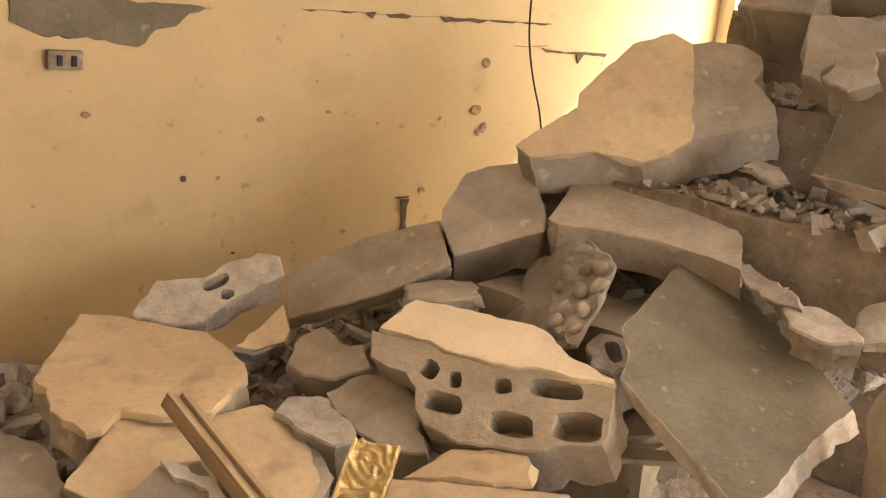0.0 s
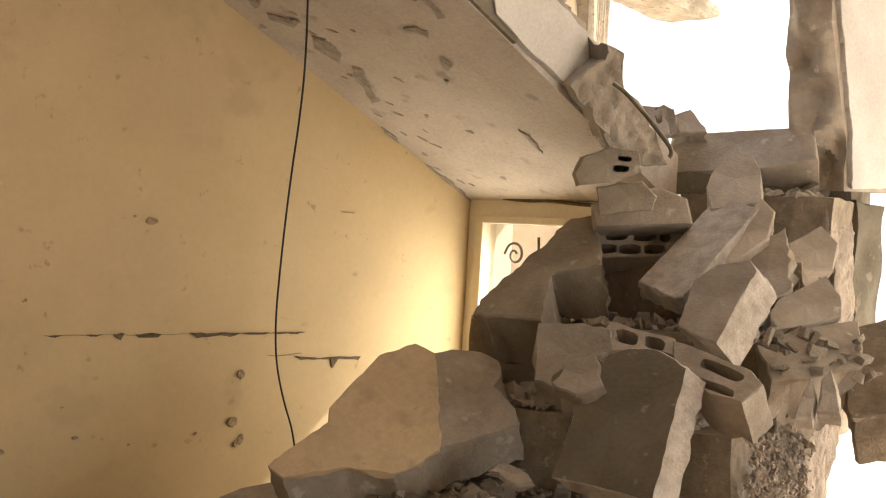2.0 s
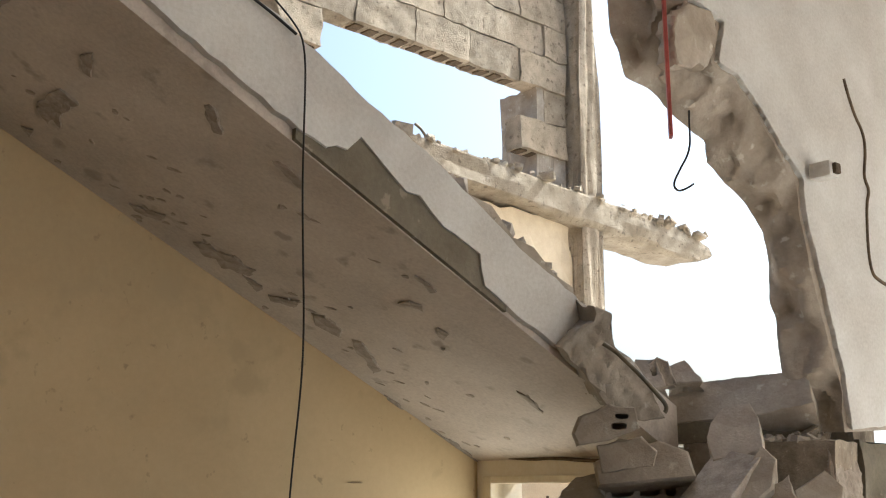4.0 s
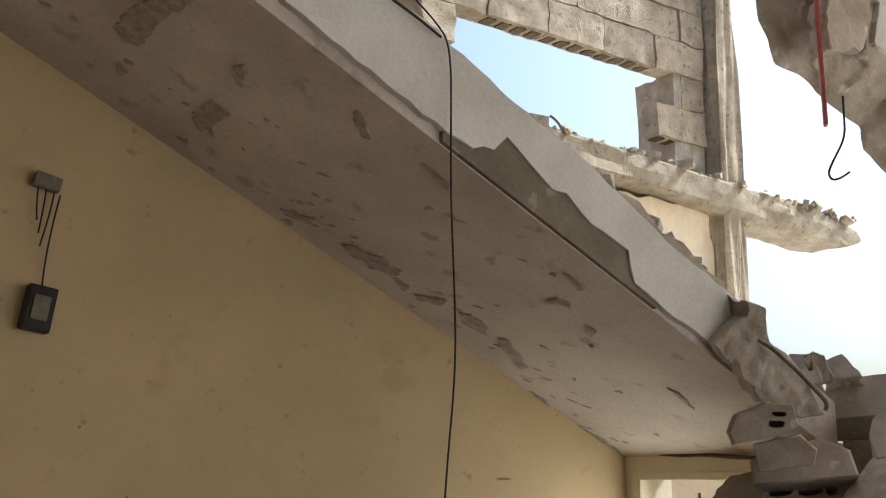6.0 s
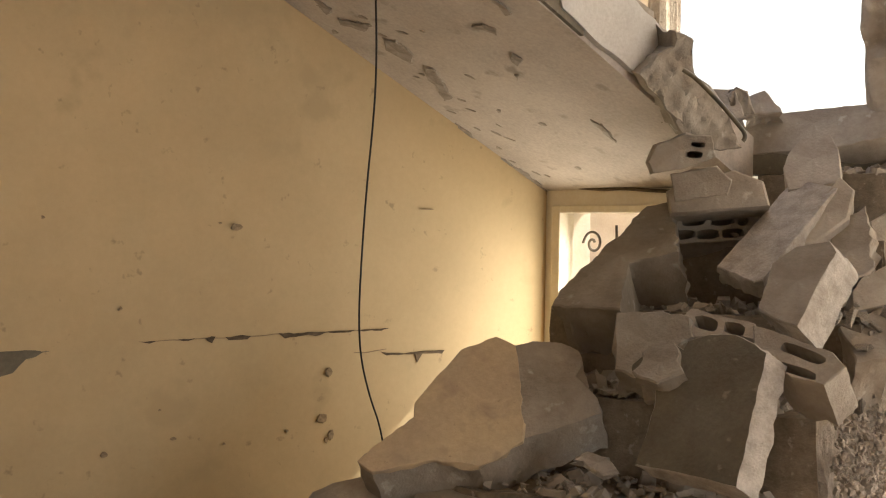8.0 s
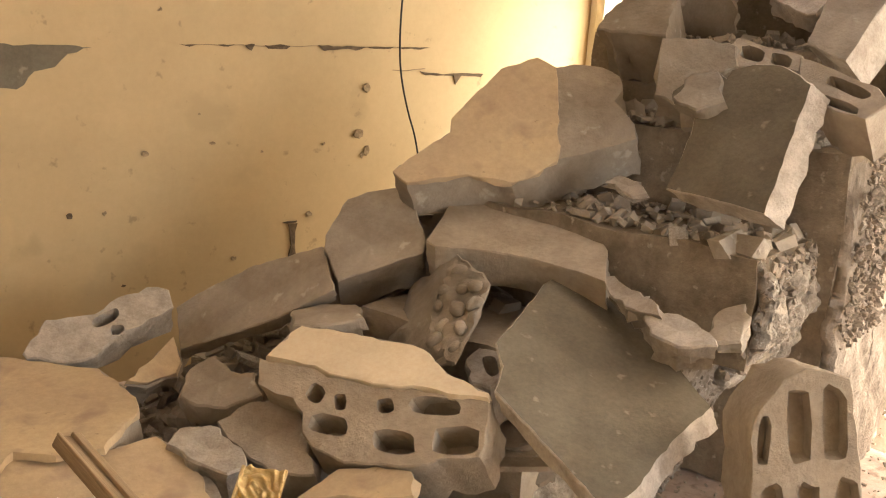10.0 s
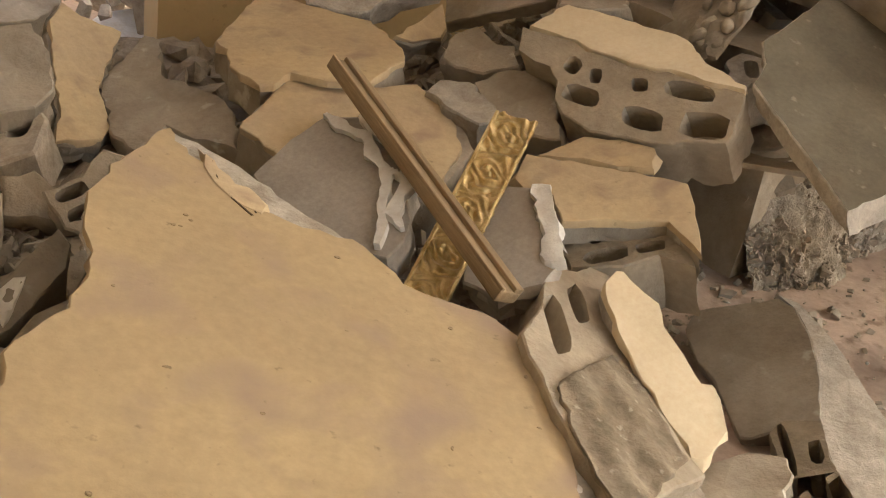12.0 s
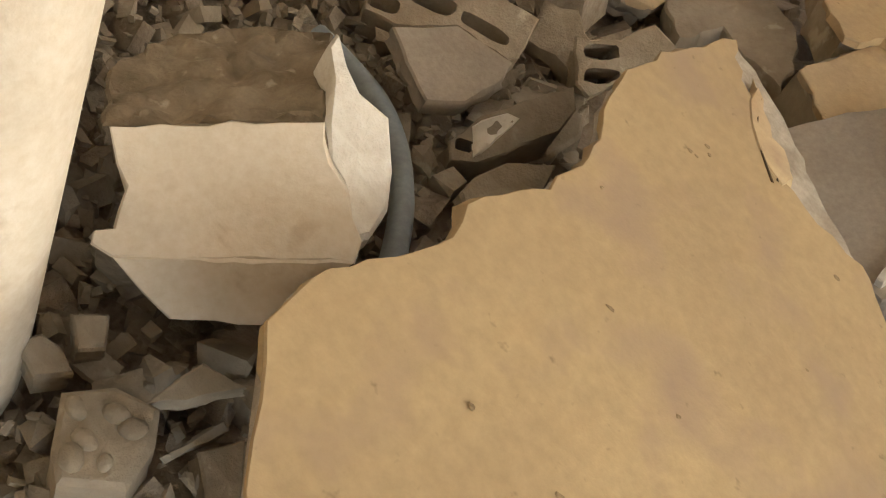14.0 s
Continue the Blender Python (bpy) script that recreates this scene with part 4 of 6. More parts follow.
chunk(pose(-0.266, 0.939, 0.559, -6.7, -16.7, 12.4), [(-0.049, -0.103), (0.001, -0.089), (0.093, -0.069), (0.096, -0.033), (0.103, 0.067), (0.086, 0.126), (-0.001, 0.123), (-0.086, 0.085), (-0.131, -0.002), (-0.111, -0.106)], .05, "dusty rough broken block side with brown mortar", core="brown")
chunk(pose(-0.124, 0.873, 0.589, 23.2, -2.2, 22.1), [(-0.027, 0.081), (-0.033, 0.027), (-0.028, -0.017), (-0.013, -0.038), (-0.007, -0.069), (0.003, -0.091), (0.014, -0.086), (0.033, -0.054), (0.037, -0.012), (0.032, 0.046), (0.002, 0.068), (-0.015, 0.097), (-0.024, 0.13), (-0.032, 0.115)], 0.06, "rough chipped white plaster break of a block", core="white")
chunk(pose(-0.378, 0.935, 0.357, 2.8, -12.3, 13.5), [(-0.014, -0.038), (0.01, -0.077), (0.03, -0.074), (0.033, -0.011), (0.015, 0.014), (-0.008, 0.098), (-0.034, 0.083), (-0.032, 0.005)], .1, "brown broken mortar edge", core="brown")
chunk(pose(-0.084, 1.293, 0.482, 12.5, 1.8, 18.6), [(-0.046, -0.055), (-0.025, -0.093), (0.029, -0.078), (0.088, -0.015), (0.103, 0.021), (0.05, 0.044), (0.021, 0.058), (-0.024, 0.036), (-0.074, 0.017)], 0.03, "smooth grey cement flake on the rubble", core="render", crisp=True)
chipped_block = chunk(pose(0.028, 1.224, 0.478, 25, -9.4, 19.4), [(-0.081, -0.069), (-0.048, -0.07), (-0.006, -0.05), (0.067, -0.01), (0.091, 0.024), (0.089, 0.056), (0.021, 0.029), (-0.038, -0.001), (-0.082, -0.042)], 0.09, "broken hollow block lying on its side", holes=[(-0.062, -0.046, 0.011, -0.003, -0.003, -0.008)], crisp=True)
patch(chipped_block, [(-0.051, -0.042), (-0.052, -0.062), (-0.021, -0.035), (0.011, -0.002), (-0.005, 0.007), (-0.026, -0.002), (-0.052, -0.019)], 0.004, 0.01, "white", "fresh white chipped corner")
chunk(pose(0.157, 1.504, 0.478, 39.4, -15.9, 18.5), [(-0.068, -0.043), (-0.049, -0.063), (0.029, -0.022), (0.096, 0.015), (0.057, 0.056), (0.004, 0.028), (-0.069, 0.03)], .1, "broken hollow block with dark cells", holes=[[-0.027, 0.008, 0.026, 0.011], [-0.027, -0.029, 0.026, 0.011]])
chunk(pose(-0.076, 1.482, 0.47, 25, -9.4, 19.4), [(-0.161, -0.04), (-0.118, -0.058), (-0.068, -0.055), (-0.024, -0.048), (0.053, -0.094), (0.068, -0.084), (0.102, -0.016), (-0.007, 0.035), (-0.084, 0.066), (-0.128, 0.084)], 0.09, "grey hollow block piece in the heap", holes=[(-0.065, -0.008, 0.035, -0.013, -0.006, -0.015), (0.018, -0.046, 0.034, -0.017, -0.005, -0.01), (-0.133, -0.025, 0.022, -0.007, -0.005, -0.013)], crisp=True)
chunk(pose(0.044, 1.088, 0.469, 10.8, -3.3, 16.8), [(-0.049, -0.06), (-0.006, -0.041), (0.054, 0.008), (0.076, 0.058), (0.011, 0.045), (-0.034, 0.011), (-0.052, -0.019)], .08, "grey rubble lump beside a slab")
mortar_block = chunk(pose(-0.205, 0.553, 0.461, 10.8, -3.3, 16.8), [(-0.042, -0.013), (-0.033, -0.042), (0.02, -0.04), (0.037, -0.001), (0.036, 0.035), (-0.003, 0.049), (-0.044, 0.037)], 0.07, "lumpy mortar block fragment")
mortar_lumps(mortar_block, [(-0.03, 0.022), (0.002, 0.022), (-0.018, -0.004), (-0, -0.021), (-0.026, -0.02), (0.017, 0.011)], 0.009)
chunk(pose(-0.162, 0.64, 0.449, 12.5, 1.8, 18.6), [(-0.044, -0.022), (0.007, -0.002), (0.046, 0.015), (0.003, 0.031), (-0.028, -0.002)], 0.02, "flat grey cement splinter", crisp=True)
chunk(pose(-0.287, 0.61, 0.439, 17.5, -0.6, 20.2), [(-0.007, -0.012), (0.025, -0.003), (0.011, 0.018), (-0.007, 0.029), (-0.03, 0.017)], 0.05, "grey broken concrete lump in gravel", crisp=True)
chunk(pose(-0.263, 0.655, 0.44, 17.5, -0.6, 20.2), [(-0.014, -0.012), (0.011, -0.007), (0.009, 0.028), (-0.022, 0.023)], 0.03, "small square cement piece", crisp=True)
chunk(pose(-0.103, 0.591, 0.42, 7.1, 3.9, 16.4), [(-0.016, -0.024), (0.013, -0.018), (0.01, 0.044), (-0.031, 0.022)], 0.04, "brown wall fragment under a slab", core="brown", crisp=True)
chunk(pose(-0.162, 0.64, 0.43, 20, 8, 30), [(-0.019, -0.051), (0.038, -0.019), (0.033, -0.011), (-0.025, -0.047)], 0.012, "long thin cement shard in the gravel", crisp=True)
chunk(pose(0.195, 1.986, 0.500, 15.5, 21.9, -14.7), [(-0.055, -0.02), (-0.007, -0.138), (0.009, -0.235), (0.09, -0.169), (0.1, -0.116), (0.048, -0.019), (0.047, 0.195), (-0.044, 0.185), (-0.091, 0.201), (-0.098, 0.115)], .06, "yellow painted wall fragment standing in rubble", coat=[(-0.051, -0.017), (-0.003, -0.135), (0.011, -0.226), (0.087, -0.166), (0.096, -0.119), (0.045, -0.021), (0.044, 0.188), (-0.043, 0.179), (-0.088, 0.194), (-0.094, 0.118)], paint="yellow")
chunk(pose(0.352, 1.872, 0.486, 13.9, -9.3, -23.0), [(-0.084, -0.113), (-0.029, -0.168), (0.013, -0.082), (0.057, -0.116), (0.16, -0.164), (0.138, -0.043), (0.101, 0.017), (-0.034, 0.104), (-0.064, 0.239), (-0.101, 0.259), (-0.156, 0.066)], .1, "grey concrete sheet leaning over rubble")
chunk(pose(0.073, 1.880, 0.551, 17.6, 3.0, -19.2), [(-0.036, -0.11), (0.008, -0.131), (0.059, -0.101), (0.08, -0.045), (0.042, 0.068), (-0.01, 0.147), (-0.061, 0.122), (-0.082, 0.05)], .1, "greenish grey broken block")
chunk(pose(0.057, 1.752, 0.473, 11.3, -12.6, -23.6), [(-0.025, -0.09), (0.006, -0.093), (0.057, -0.064), (0.05, 0.048), (-0.016, 0.147), (-0.073, 0.053)], .1, "hollow block end in the heap", core="pale", holes=[[0.005, 0.025, 0.019, 0.035]])
chunk(pose(0.074, 1.371, 0.391, 8.4, -5.2, -22.3), [(-0.031, -0.092), (0.012, -0.122), (0.057, -0.046), (0.064, 0.041), (0.016, 0.139), (-0.053, 0.093), (-0.065, -0.012)], .1, "grey block piece with pale chipped corner")
chunk(pose(0.082, 1.561, 0.437, 30.0, 6.1, -14.5), [(-0.052, -0.042), (0.001, -0.037), (0.08, -0.028), (0.055, 0.014), (-0.017, 0.058), (-0.067, 0.035)], .08, "flat grey slab in the rubble")
chunk(pose(1.889, 1.319, 1.188, 45.7, -25, -62.5), [(-0.126, 0.162), (-0.121, 0.127), (-0.079, 0.068), (-0.089, 0.025), (-0.113, -0.026), (-0.151, -0.1), (-0.039, -0.175), (0.044, -0.234), (0.123, -0.06), (0.172, 0.053), (0.118, 0.132), (0.066, 0.161), (0.016, 0.167), (0.001, 0.148), (-0.015, 0.173), (-0.066, 0.187)], 0.05, "dark grey square slab propped upright on the stair", core="dark", shear=(0.02, -0.011), side="pale", crisp=True)
chunk(pose(1.961, 1.503, 1.290, 51.0, -10.6, -50.4), [(-0.073, 0.033), (-0.082, -0.057), (-0.047, -0.082), (-0.006, -0.101), (0.049, -0.027), (0.1, -0.002), (0.1, 0.056), (0.021, 0.084), (-0.061, 0.097)], .12, "broken cement block on a step")
chunk(pose(1.908, 1.429, 1.256, 31.7, -18.7, -51.6), [(-0.015, -0.066), (0.046, -0.054), (0.042, 0.053), (-0.011, 0.07), (-0.063, -0.003)], .08, "grey lump on the step")
chunk(pose(2.076, 1.386, 1.325, 40.8, -16.6, -53.2), [(-0.079, -0.001), (0.016, -0.028), (0.055, -0.053), (0.069, -0.007), (-0.061, 0.09), (-0.083, 0.068)], 0.15, "hollow block lying among rubble on a step", holes=[(-0.035, 0.03, 0.022, -0.016, -0.006, -0.018), (0.022, -0.008, 0.019, -0.014, -0.006, -0.016)], crisp=True)
chunk(pose(2.048, 1.193, 1.285, 35.8, -21, -54.5), [(-0.067, 0.051), (-0.017, -0.061), (0.035, -0.107), (0.087, -0.076), (0.076, -0.027), (-0.02, 0.097), (-0.056, 0.133)], 0.12, "hollow block lying tilted on a step", holes=[(0.019, -0, 0.033, -0.041, -0.007, -0.012), (-0.004, -0.045, 0.03, -0.033, -0.005, -0.011)], crisp=True)
chunk(pose(2.227, 1.823, 1.477, 28.8, -16.4, -49.5), [(-0.032, -0.252), (0.015, -0.049), (0.143, -0.059), (0.169, 0.215), (0.106, 0.228), (0.034, 0.141), (-0.066, 0.025), (-0.173, -0.096), (-0.196, -0.154)], .15, "sloping broken concrete beside the steps")
chunk(pose(2.513, 1.734, 1.558, 67.2, -5.3, -44.5), [(-0.129, -0.005), (-0.128, -0.043), (0.081, -0.049), (0.099, -0.016), (0.134, 0.046), (-0.108, 0.049)], 0.19, "grey hollow concrete block lying on a step", holes=[(-0.057, 0.019, 0.03, -0, -0.001, -0.013), (0.018, 0.014, 0.03, -0, -0.001, -0.013), (0.072, 0.009, 0.014, -0, -0.001, -0.013), (-0.094, -0.019, 0.032, -0, -0.001, -0.013), (-0.026, -0.023, 0.03, -0, -0.001, -0.013), (0.042, -0.025, 0.027, -0, -0.001, -0.013)], crisp=True)
chunk(pose(2.258, 1.661, 1.744, 92.9, -4.5, -45.2), [(-0.069, -0.052), (0.007, -0.048), (0.089, -0.024), (0.081, 0.031), (0.019, 0.04), (-0.057, 0.017), (-0.08, -0.024)], 0.08, "hollow block end balanced on the stack", holes=[(0.046, 0.011, 0.016, -0.002, -0.001, -0.006), (0.036, -0.013, 0.019, -0.002, -0.001, -0.008)], crisp=True)
chunk(pose(2.331, 1.641, 1.666, 95.7, -3.7, -53.5), [(-0.074, -0.044), (0.058, -0.036), (0.071, -0.001), (0.035, 0.038), (-0.082, 0.026)], 0.06, "solid concrete block in the stack", crisp=True)
chunk(pose(2.485, 1.521, 1.547, 27.9, -23.7, -52.9), [(-0.111, -0.19), (-0.091, -0.193), (0.183, 0.095), (0.124, 0.202), (0.079, 0.209), (-0.178, -0.054)], 0.055, "long pale concrete block lying slanted across the rubble", core="pale", shear=(-0.004, 0.009), crisp=True)
chunk(pose(2.583, 1.448, 1.594, 49.8, -10.2, -49.6), [(-0.05, -0.09), (0.05, -0.028), (0.086, 0.063), (0.063, 0.116), (-0.031, 0.021), (-0.118, -0.082)], .12, "grey block leaning behind another")
# The pale side colour stands for light falling on that side.
chunk(pose(2.261, 1.322, 1.431, 32.4, -22.3, -54), [(-0.087, -0.09), (-0.04, -0.158), (0.028, -0.056), (0.109, 0.055), (0.106, 0.107), (0.033, 0.133), (-0.035, 0.101), (-0.106, -0.053)], 0.1, "broken solid block with a pale fresh side", shear=(0.029, 0.014), side="pale", crisp=True)
chunk(pose(2.56, 1.265, 1.424, 46, -2.2, -40.5), [(-0.107, -0.088), (-0.05, -0.076), (0.083, -0.035), (0.099, 0.029), (0.081, 0.097), (-0.056, 0.021), (-0.094, -0.026)], 0.16, "grey concrete block resting on the rubble", crisp=True)
chunk(pose(2.565, 1.373, 1.498, 42.4, -17.8, -54.8), [(-0.038, -0.114), (0.04, -0.079), (0.082, 0.144), (-0.01, 0.11), (-0.074, -0.061)], .12, "grey broken block standing on edge")
chunk(pose(2.740, 1.341, 1.561, 57.3, -2.3, -39.4), [(-0.078, -0.059), (0.039, -0.062), (0.071, 0.025), (0.036, 0.079), (-0.068, 0.018)], .15, "dusty block in the heap by the wall")
chunk(pose(2.727, 1.579, 1.744, 42.4, -14.1, -51.6), [(-0.089, -0.101), (-0.005, -0.117), (0.049, -0.103), (0.074, 0.024), (0.068, 0.09), (-0.006, 0.099), (-0.054, 0.049), (-0.082, -0.006)], 0.14, "rough broken stone standing on the landing", crisp=True)
chunk(pose(2.933, 1.707, 1.865, 53.9, -16.8, -59), [(-0.188, -0.048), (0.057, -0.115), (0.204, -0.13), (0.217, -0.046), (0.188, 0.004), (0.038, 0.048), (-0.088, 0.08), (-0.19, 0.067)], 0.2, "course of concrete blocks along the landing edge", crisp=True)
chunk(pose(2.709, 1.860, 1.914, 63.5, -12.1, -57.5), [(-0.017, -0.064), (0.05, -0.057), (0.04, 0.046), (-0.022, 0.064), (-0.051, 0.011)], .12, "broken hollow block on the landing edge", holes=[[0.025, 0.015, 0.009, 0.026]])
chunk(pose(2.846, 1.834, 1.927, 59.3, -10.3, -52.4), [(0.06, -0.048), (0.023, 0.047), (-0.028, 0.033), (-0.054, -0.032)], .12, "pointed broken block on the landing edge")
chunk(pose(2.460, 1.192, 1.315, 33.4, -1.7, -41.1), [(-0.121, -0.11), (-0.014, -0.092), (0.115, -0.043), (0.161, 0.131), (-0.014, 0.094), (-0.127, 0.021)], .2, "rubble covered broken step edge")
chunk(pose(2.302, 1.109, 1.228, 48.4, -15.4, -54.9), [(-0.002, -0.044), (0.02, 0.003), (0.022, 0.056), (-0.005, 0.023), (-0.036, -0.038)], .05, "pointed splinter of block", core="pale")
chunk(pose(2.325, 1.071, 1.245, 54.7, -15.2, -57.5), [(0.01, -0.057), (0.02, 0.004), (0.017, 0.058), (-0.009, 0.037), (-0.038, -0.042)], .05, "pointed splinter of block", core="pale")
chunk(pose(2.610, 1.112, 1.286, 40.3, -16.8, -53.2), [(-0.088, -0.134), (0.031, -0.146), (0.123, 0.149), (0.014, 0.14), (-0.08, -0.009)], .2, "dark broken block base of the wall", core="brown")
chunk(pose(2.332, 1.698, 1.913, 107.1, -8.5, -20.8), [(-0.073, -0.033), (0.014, -0.142), (0.09, -0.176), (0.182, -0.183), (0.083, -0.016), (0.02, 0.035), (0.011, 0.123), (-0.042, 0.147), (-0.047, 0.109), (-0.094, 0.089), (-0.143, 0.048)], .12, "rough broken grey concrete end of the stair flight")
torn_wall(pose(3.004, 1.445, 2.649, 90.0, 1.2, 0.0), [(-0.95, 1), (-0.597, 0.324), (-0.609, 0.21), (-0.467, 0.194), (-0.497, 0.06), (-0.405, 0.051), (-0.29, -0.021), (-0.187, -0.109), (-0.081, -0.189), (-0.08, -0.274), (-0.029, -0.417), (0.022, -0.56), (0.09, -0.75), (0.114, -0.904)], [(-0.95, 1), (-0.774, 0.32), (-0.769, 0.22), (-0.765, 0.105), (-0.702, 0.008), (-0.543, -0.018), (-0.47, -0.059), (-0.325, -0.086), (-0.325, -0.154), (-0.199, -0.206), (-0.036, -0.308), (-0.021, -0.409), (-0.031, -0.53), (0.001, -0.56), (0.022, -0.709), (0.09, -0.904)], [(1.274, -0.813), (2.616, 2.887)], 0.14, "torn block wall with grey white stucco face")
chunk(pose(1.583, 0.841, 0.720, 75.4, -3.9, -37.6), [(-0.097, -0.034), (-0.105, -0.141), (-0.101, -0.296), (0.084, -0.285), (0.098, -0.208), (0.088, -0.035), (0.069, 0.135), (0.03, 0.148), (-0.005, 0.151), (-0.041, 0.135), (-0.058, 0.111), (-0.084, 0.081), (-0.097, 0.052)], 0.18, "upright broken hollow block with vertical ribs", core="dusty", holes=[(-0.016, 0.056, 0.02, 0, 0.001, -0.059), (0.043, 0.058, 0.02, 0, 0.001, -0.059), (-0.063, -0.114, 0.02, -0, 0, -0.066), (0, -0.111, 0.02, -0, 0, -0.065), (-0.075, 0.029, 0.01, -0.001, -0.003, -0.04), (0.065, -0.103, 0.02, -0, 0.001, -0.065)], hole_depth=0.03, crisp=True)
chunk(pose(1.643, 1.330, 0.859, 29.5, -26.5, -49.7), [(-0.041, 0.026), (0.004, -0.044), (0.056, -0.083), (0.055, -0.051), (-0.023, 0.072), (-0.051, 0.082)], .06, "long thin concrete splinter", core="pale")
chunk(pose(1.638, 1.187, 0.830, 14.1, -6.2, -38.0), [(-0.058, -0.005), (-0.013, -0.056), (0.06, -0.055), (0.059, -0.012), (0.009, 0.062), (-0.057, 0.067)], .06, "pale flat mortar splinter", core="pale")
chunk(pose(1.745, 1.153, 0.838, 14.1, -13.6, -39.9), [(-0.037, -0.058), (0.005, -0.063), (0.046, 0.017), (0.047, 0.067), (-0.012, 0.055), (-0.048, -0.019)], .03, "flat grey plaster piece leaning on a step")
chunk(pose(1.840, 1.539, 1.030, 24.9, -11.7, -41.1), [(0.003, -0.045), (0.04, -0.048), (0.024, 0.015), (-0.016, 0.05), (-0.05, 0.027)], .015, "pale flat chip on the step", core="pale")
scar(pose(1.394, 2.499, 2.303, 163.1, 19.1, -42.8), [(-0.039, -0.013), (-0.006, -0.025), (0.038, -0.01), (0.059, 0.021), (-0.001, 0.009), (-0.051, 0.016)], .006)
scar(pose(1.617, 2.459, 2.198, 163.1, 19.1, -42.8), [(-0.065, -0.02), (-0.026, -0.008), (-0.016, -0.057), (0.02, -0.047), (0.068, -0.049), (0.091, 0.002), (0.057, 0.003), (0.026, 0.04), (-0.022, 0.035), (-0.04, 0.063), (-0.093, 0.039)], .006)
scar(pose(1.808, 2.455, 2.107, 163.1, 19.1, -42.8), [(-0.038, -0.029), (0.033, -0.015), (0.051, 0.032), (-0.001, 0.013), (-0.045, -0.001)], .006)
scar(pose(1.943, 2.423, 2.044, 163.1, 19.1, -42.8), [(-0.037, -0.022), (-0.005, -0.033), (0.041, -0.05), (0.047, 0.008), (-0.006, 0.058), (-0.041, 0.04)], .006)
scar(pose(2.103, 2.438, 1.968, 163.1, 19.1, -42.8), [(-0.03, 0.004), (-0.002, -0.017), (0.027, -0.106), (0.051, -0.067), (0.014, 0.019), (-0.014, 0.09), (-0.045, 0.077)], .006)
scar(pose(1.435, 1.896, 2.284, 163.1, 19.1, -42.8), [(-0.01, -0.01), (0.028, -0.047), (0.032, -0.006), (-0.009, 0.032), (-0.041, 0.031)], .006)
scar(pose(1.925, 2.027, 2.053, 163.1, 19.1, -42.8), [(-0.007, -0.01), (0.033, -0.012), (0.022, 0.018), (-0.009, 0.019), (-0.038, -0.015)], .006)
scar(pose(1.861, 1.902, 2.082, 163.1, 19.1, -42.8), [(-0.02, 0.009), (0.017, -0.035), (0.031, -0.019), (0.005, 0.014), (-0.034, 0.031)], .006)
scar(pose(2.054, 2.050, 1.991, 163.1, 19.1, -42.8), [(-0.01, -0.02), (0.01, -0.032), (0.017, 0.02), (-0.017, 0.031)], .006)
scar(pose(2.403, 2.050, 1.827, 163.1, 19.1, -42.8), [(0.001, -0.016), (0.05, -0.05), (-0.007, 0.028), (-0.045, 0.038)], .006)
scar(pose(1.236, 1.917, 2.377, 163.1, 19.1, -42.8), [(-0.01, 0.005), (-0.001, -0.05), (0.018, -0.047), (0.01, 0.047), (-0.017, 0.045)], .006)
scar(pose(1.055, 2.333, 2.463, 163.1, 19.1, -42.8), [(-0.017, -0.031), (-0.006, -0.075), (0.023, 0.041), (0.0, 0.066)], .006)
scar(pose(1.006, 2.067, 2.486, 163.1, 19.1, -42.8), [(-0.016, -0.027), (-0.0, -0.041), (0.021, 0.03), (-0.005, 0.038)], .006)
scar(pose(0.841, 2.385, 2.564, 163.1, 19.1, -42.8), [(-0.019, -0.034), (0.023, 0.002), (-0.005, 0.032)], .006)
scar(pose(2.375, 2.605, 1.840, 163.1, 19.1, -42.8), [(0.007, -0.035), (0.053, -0.068), (-0.007, 0.037), (-0.053, 0.066)], .006)
scar(pose(2.611, 2.601, 1.729, 163.1, 19.1, -42.8), [(-0.058, 0.029), (0.019, -0.035), (0.11, -0.086), (0.012, 0.019), (-0.083, 0.073)], .006)
scar(pose(1.828, 2.431, 2.098, 163.1, 19.1, -42.8), [(0.001, -0.027), (0.014, 0.005), (-0.015, 0.022)], .006)
scar(pose(2.123, 2.118, 1.959, 163.1, 19.1, -42.8), [(0.005, -0.019), (0.005, 0.013), (-0.009, 0.006)], .006)
scar(pose(1.725, 2.480, 2.147, 163.1, 19.1, -42.8), [(0.007, -0.039), (0.026, 0.004), (-0.033, 0.035)], .006)
scar(pose(1.561, 2.626, 2.224, 163.1, 19.1, -42.8), [(-0.007, -0.018), (0.01, 0.001), (-0.003, 0.017)], .006)
scar(pose(0.792, 2.056, 2.587, 162.6, 18.6, -44.5), [(-0.128, -0.152), (-0.086, -0.156), (0.012, -0.025), (0.114, 0.07), (0.157, 0.144), (0.136, 0.17), (0.045, 0.08), (-0.029, 0.014), (-0.081, -0.038), (-0.141, -0.108)], .006)
scar(pose(1.043, 2.310, 2.469, 162.6, 18.6, -44.5), [(-0.048, -0.1), (0.02, -0.017), (0.068, 0.035), (0.031, 0.08), (-0.01, 0.04), (-0.062, -0.038)], .006)
scar(pose(1.062, 2.516, 2.460, 162.6, 18.6, -44.5), [(-0.003, -0.029), (0.019, 0.017), (-0.015, 0.012)], .006)
scar(pose(1.000, 2.056, 2.489, 162.6, 18.6, -44.5), [(-0.02, -0.041), (0.002, -0.021), (0.023, 0.045), (-0.004, 0.017)], .006)
scar(pose(0.669, 2.125, 2.645, 162.6, 18.6, -44.5), [(-0.026, -0.045), (0.04, 0.023), (-0.014, 0.022)], .006)
rs = random.Random(17)
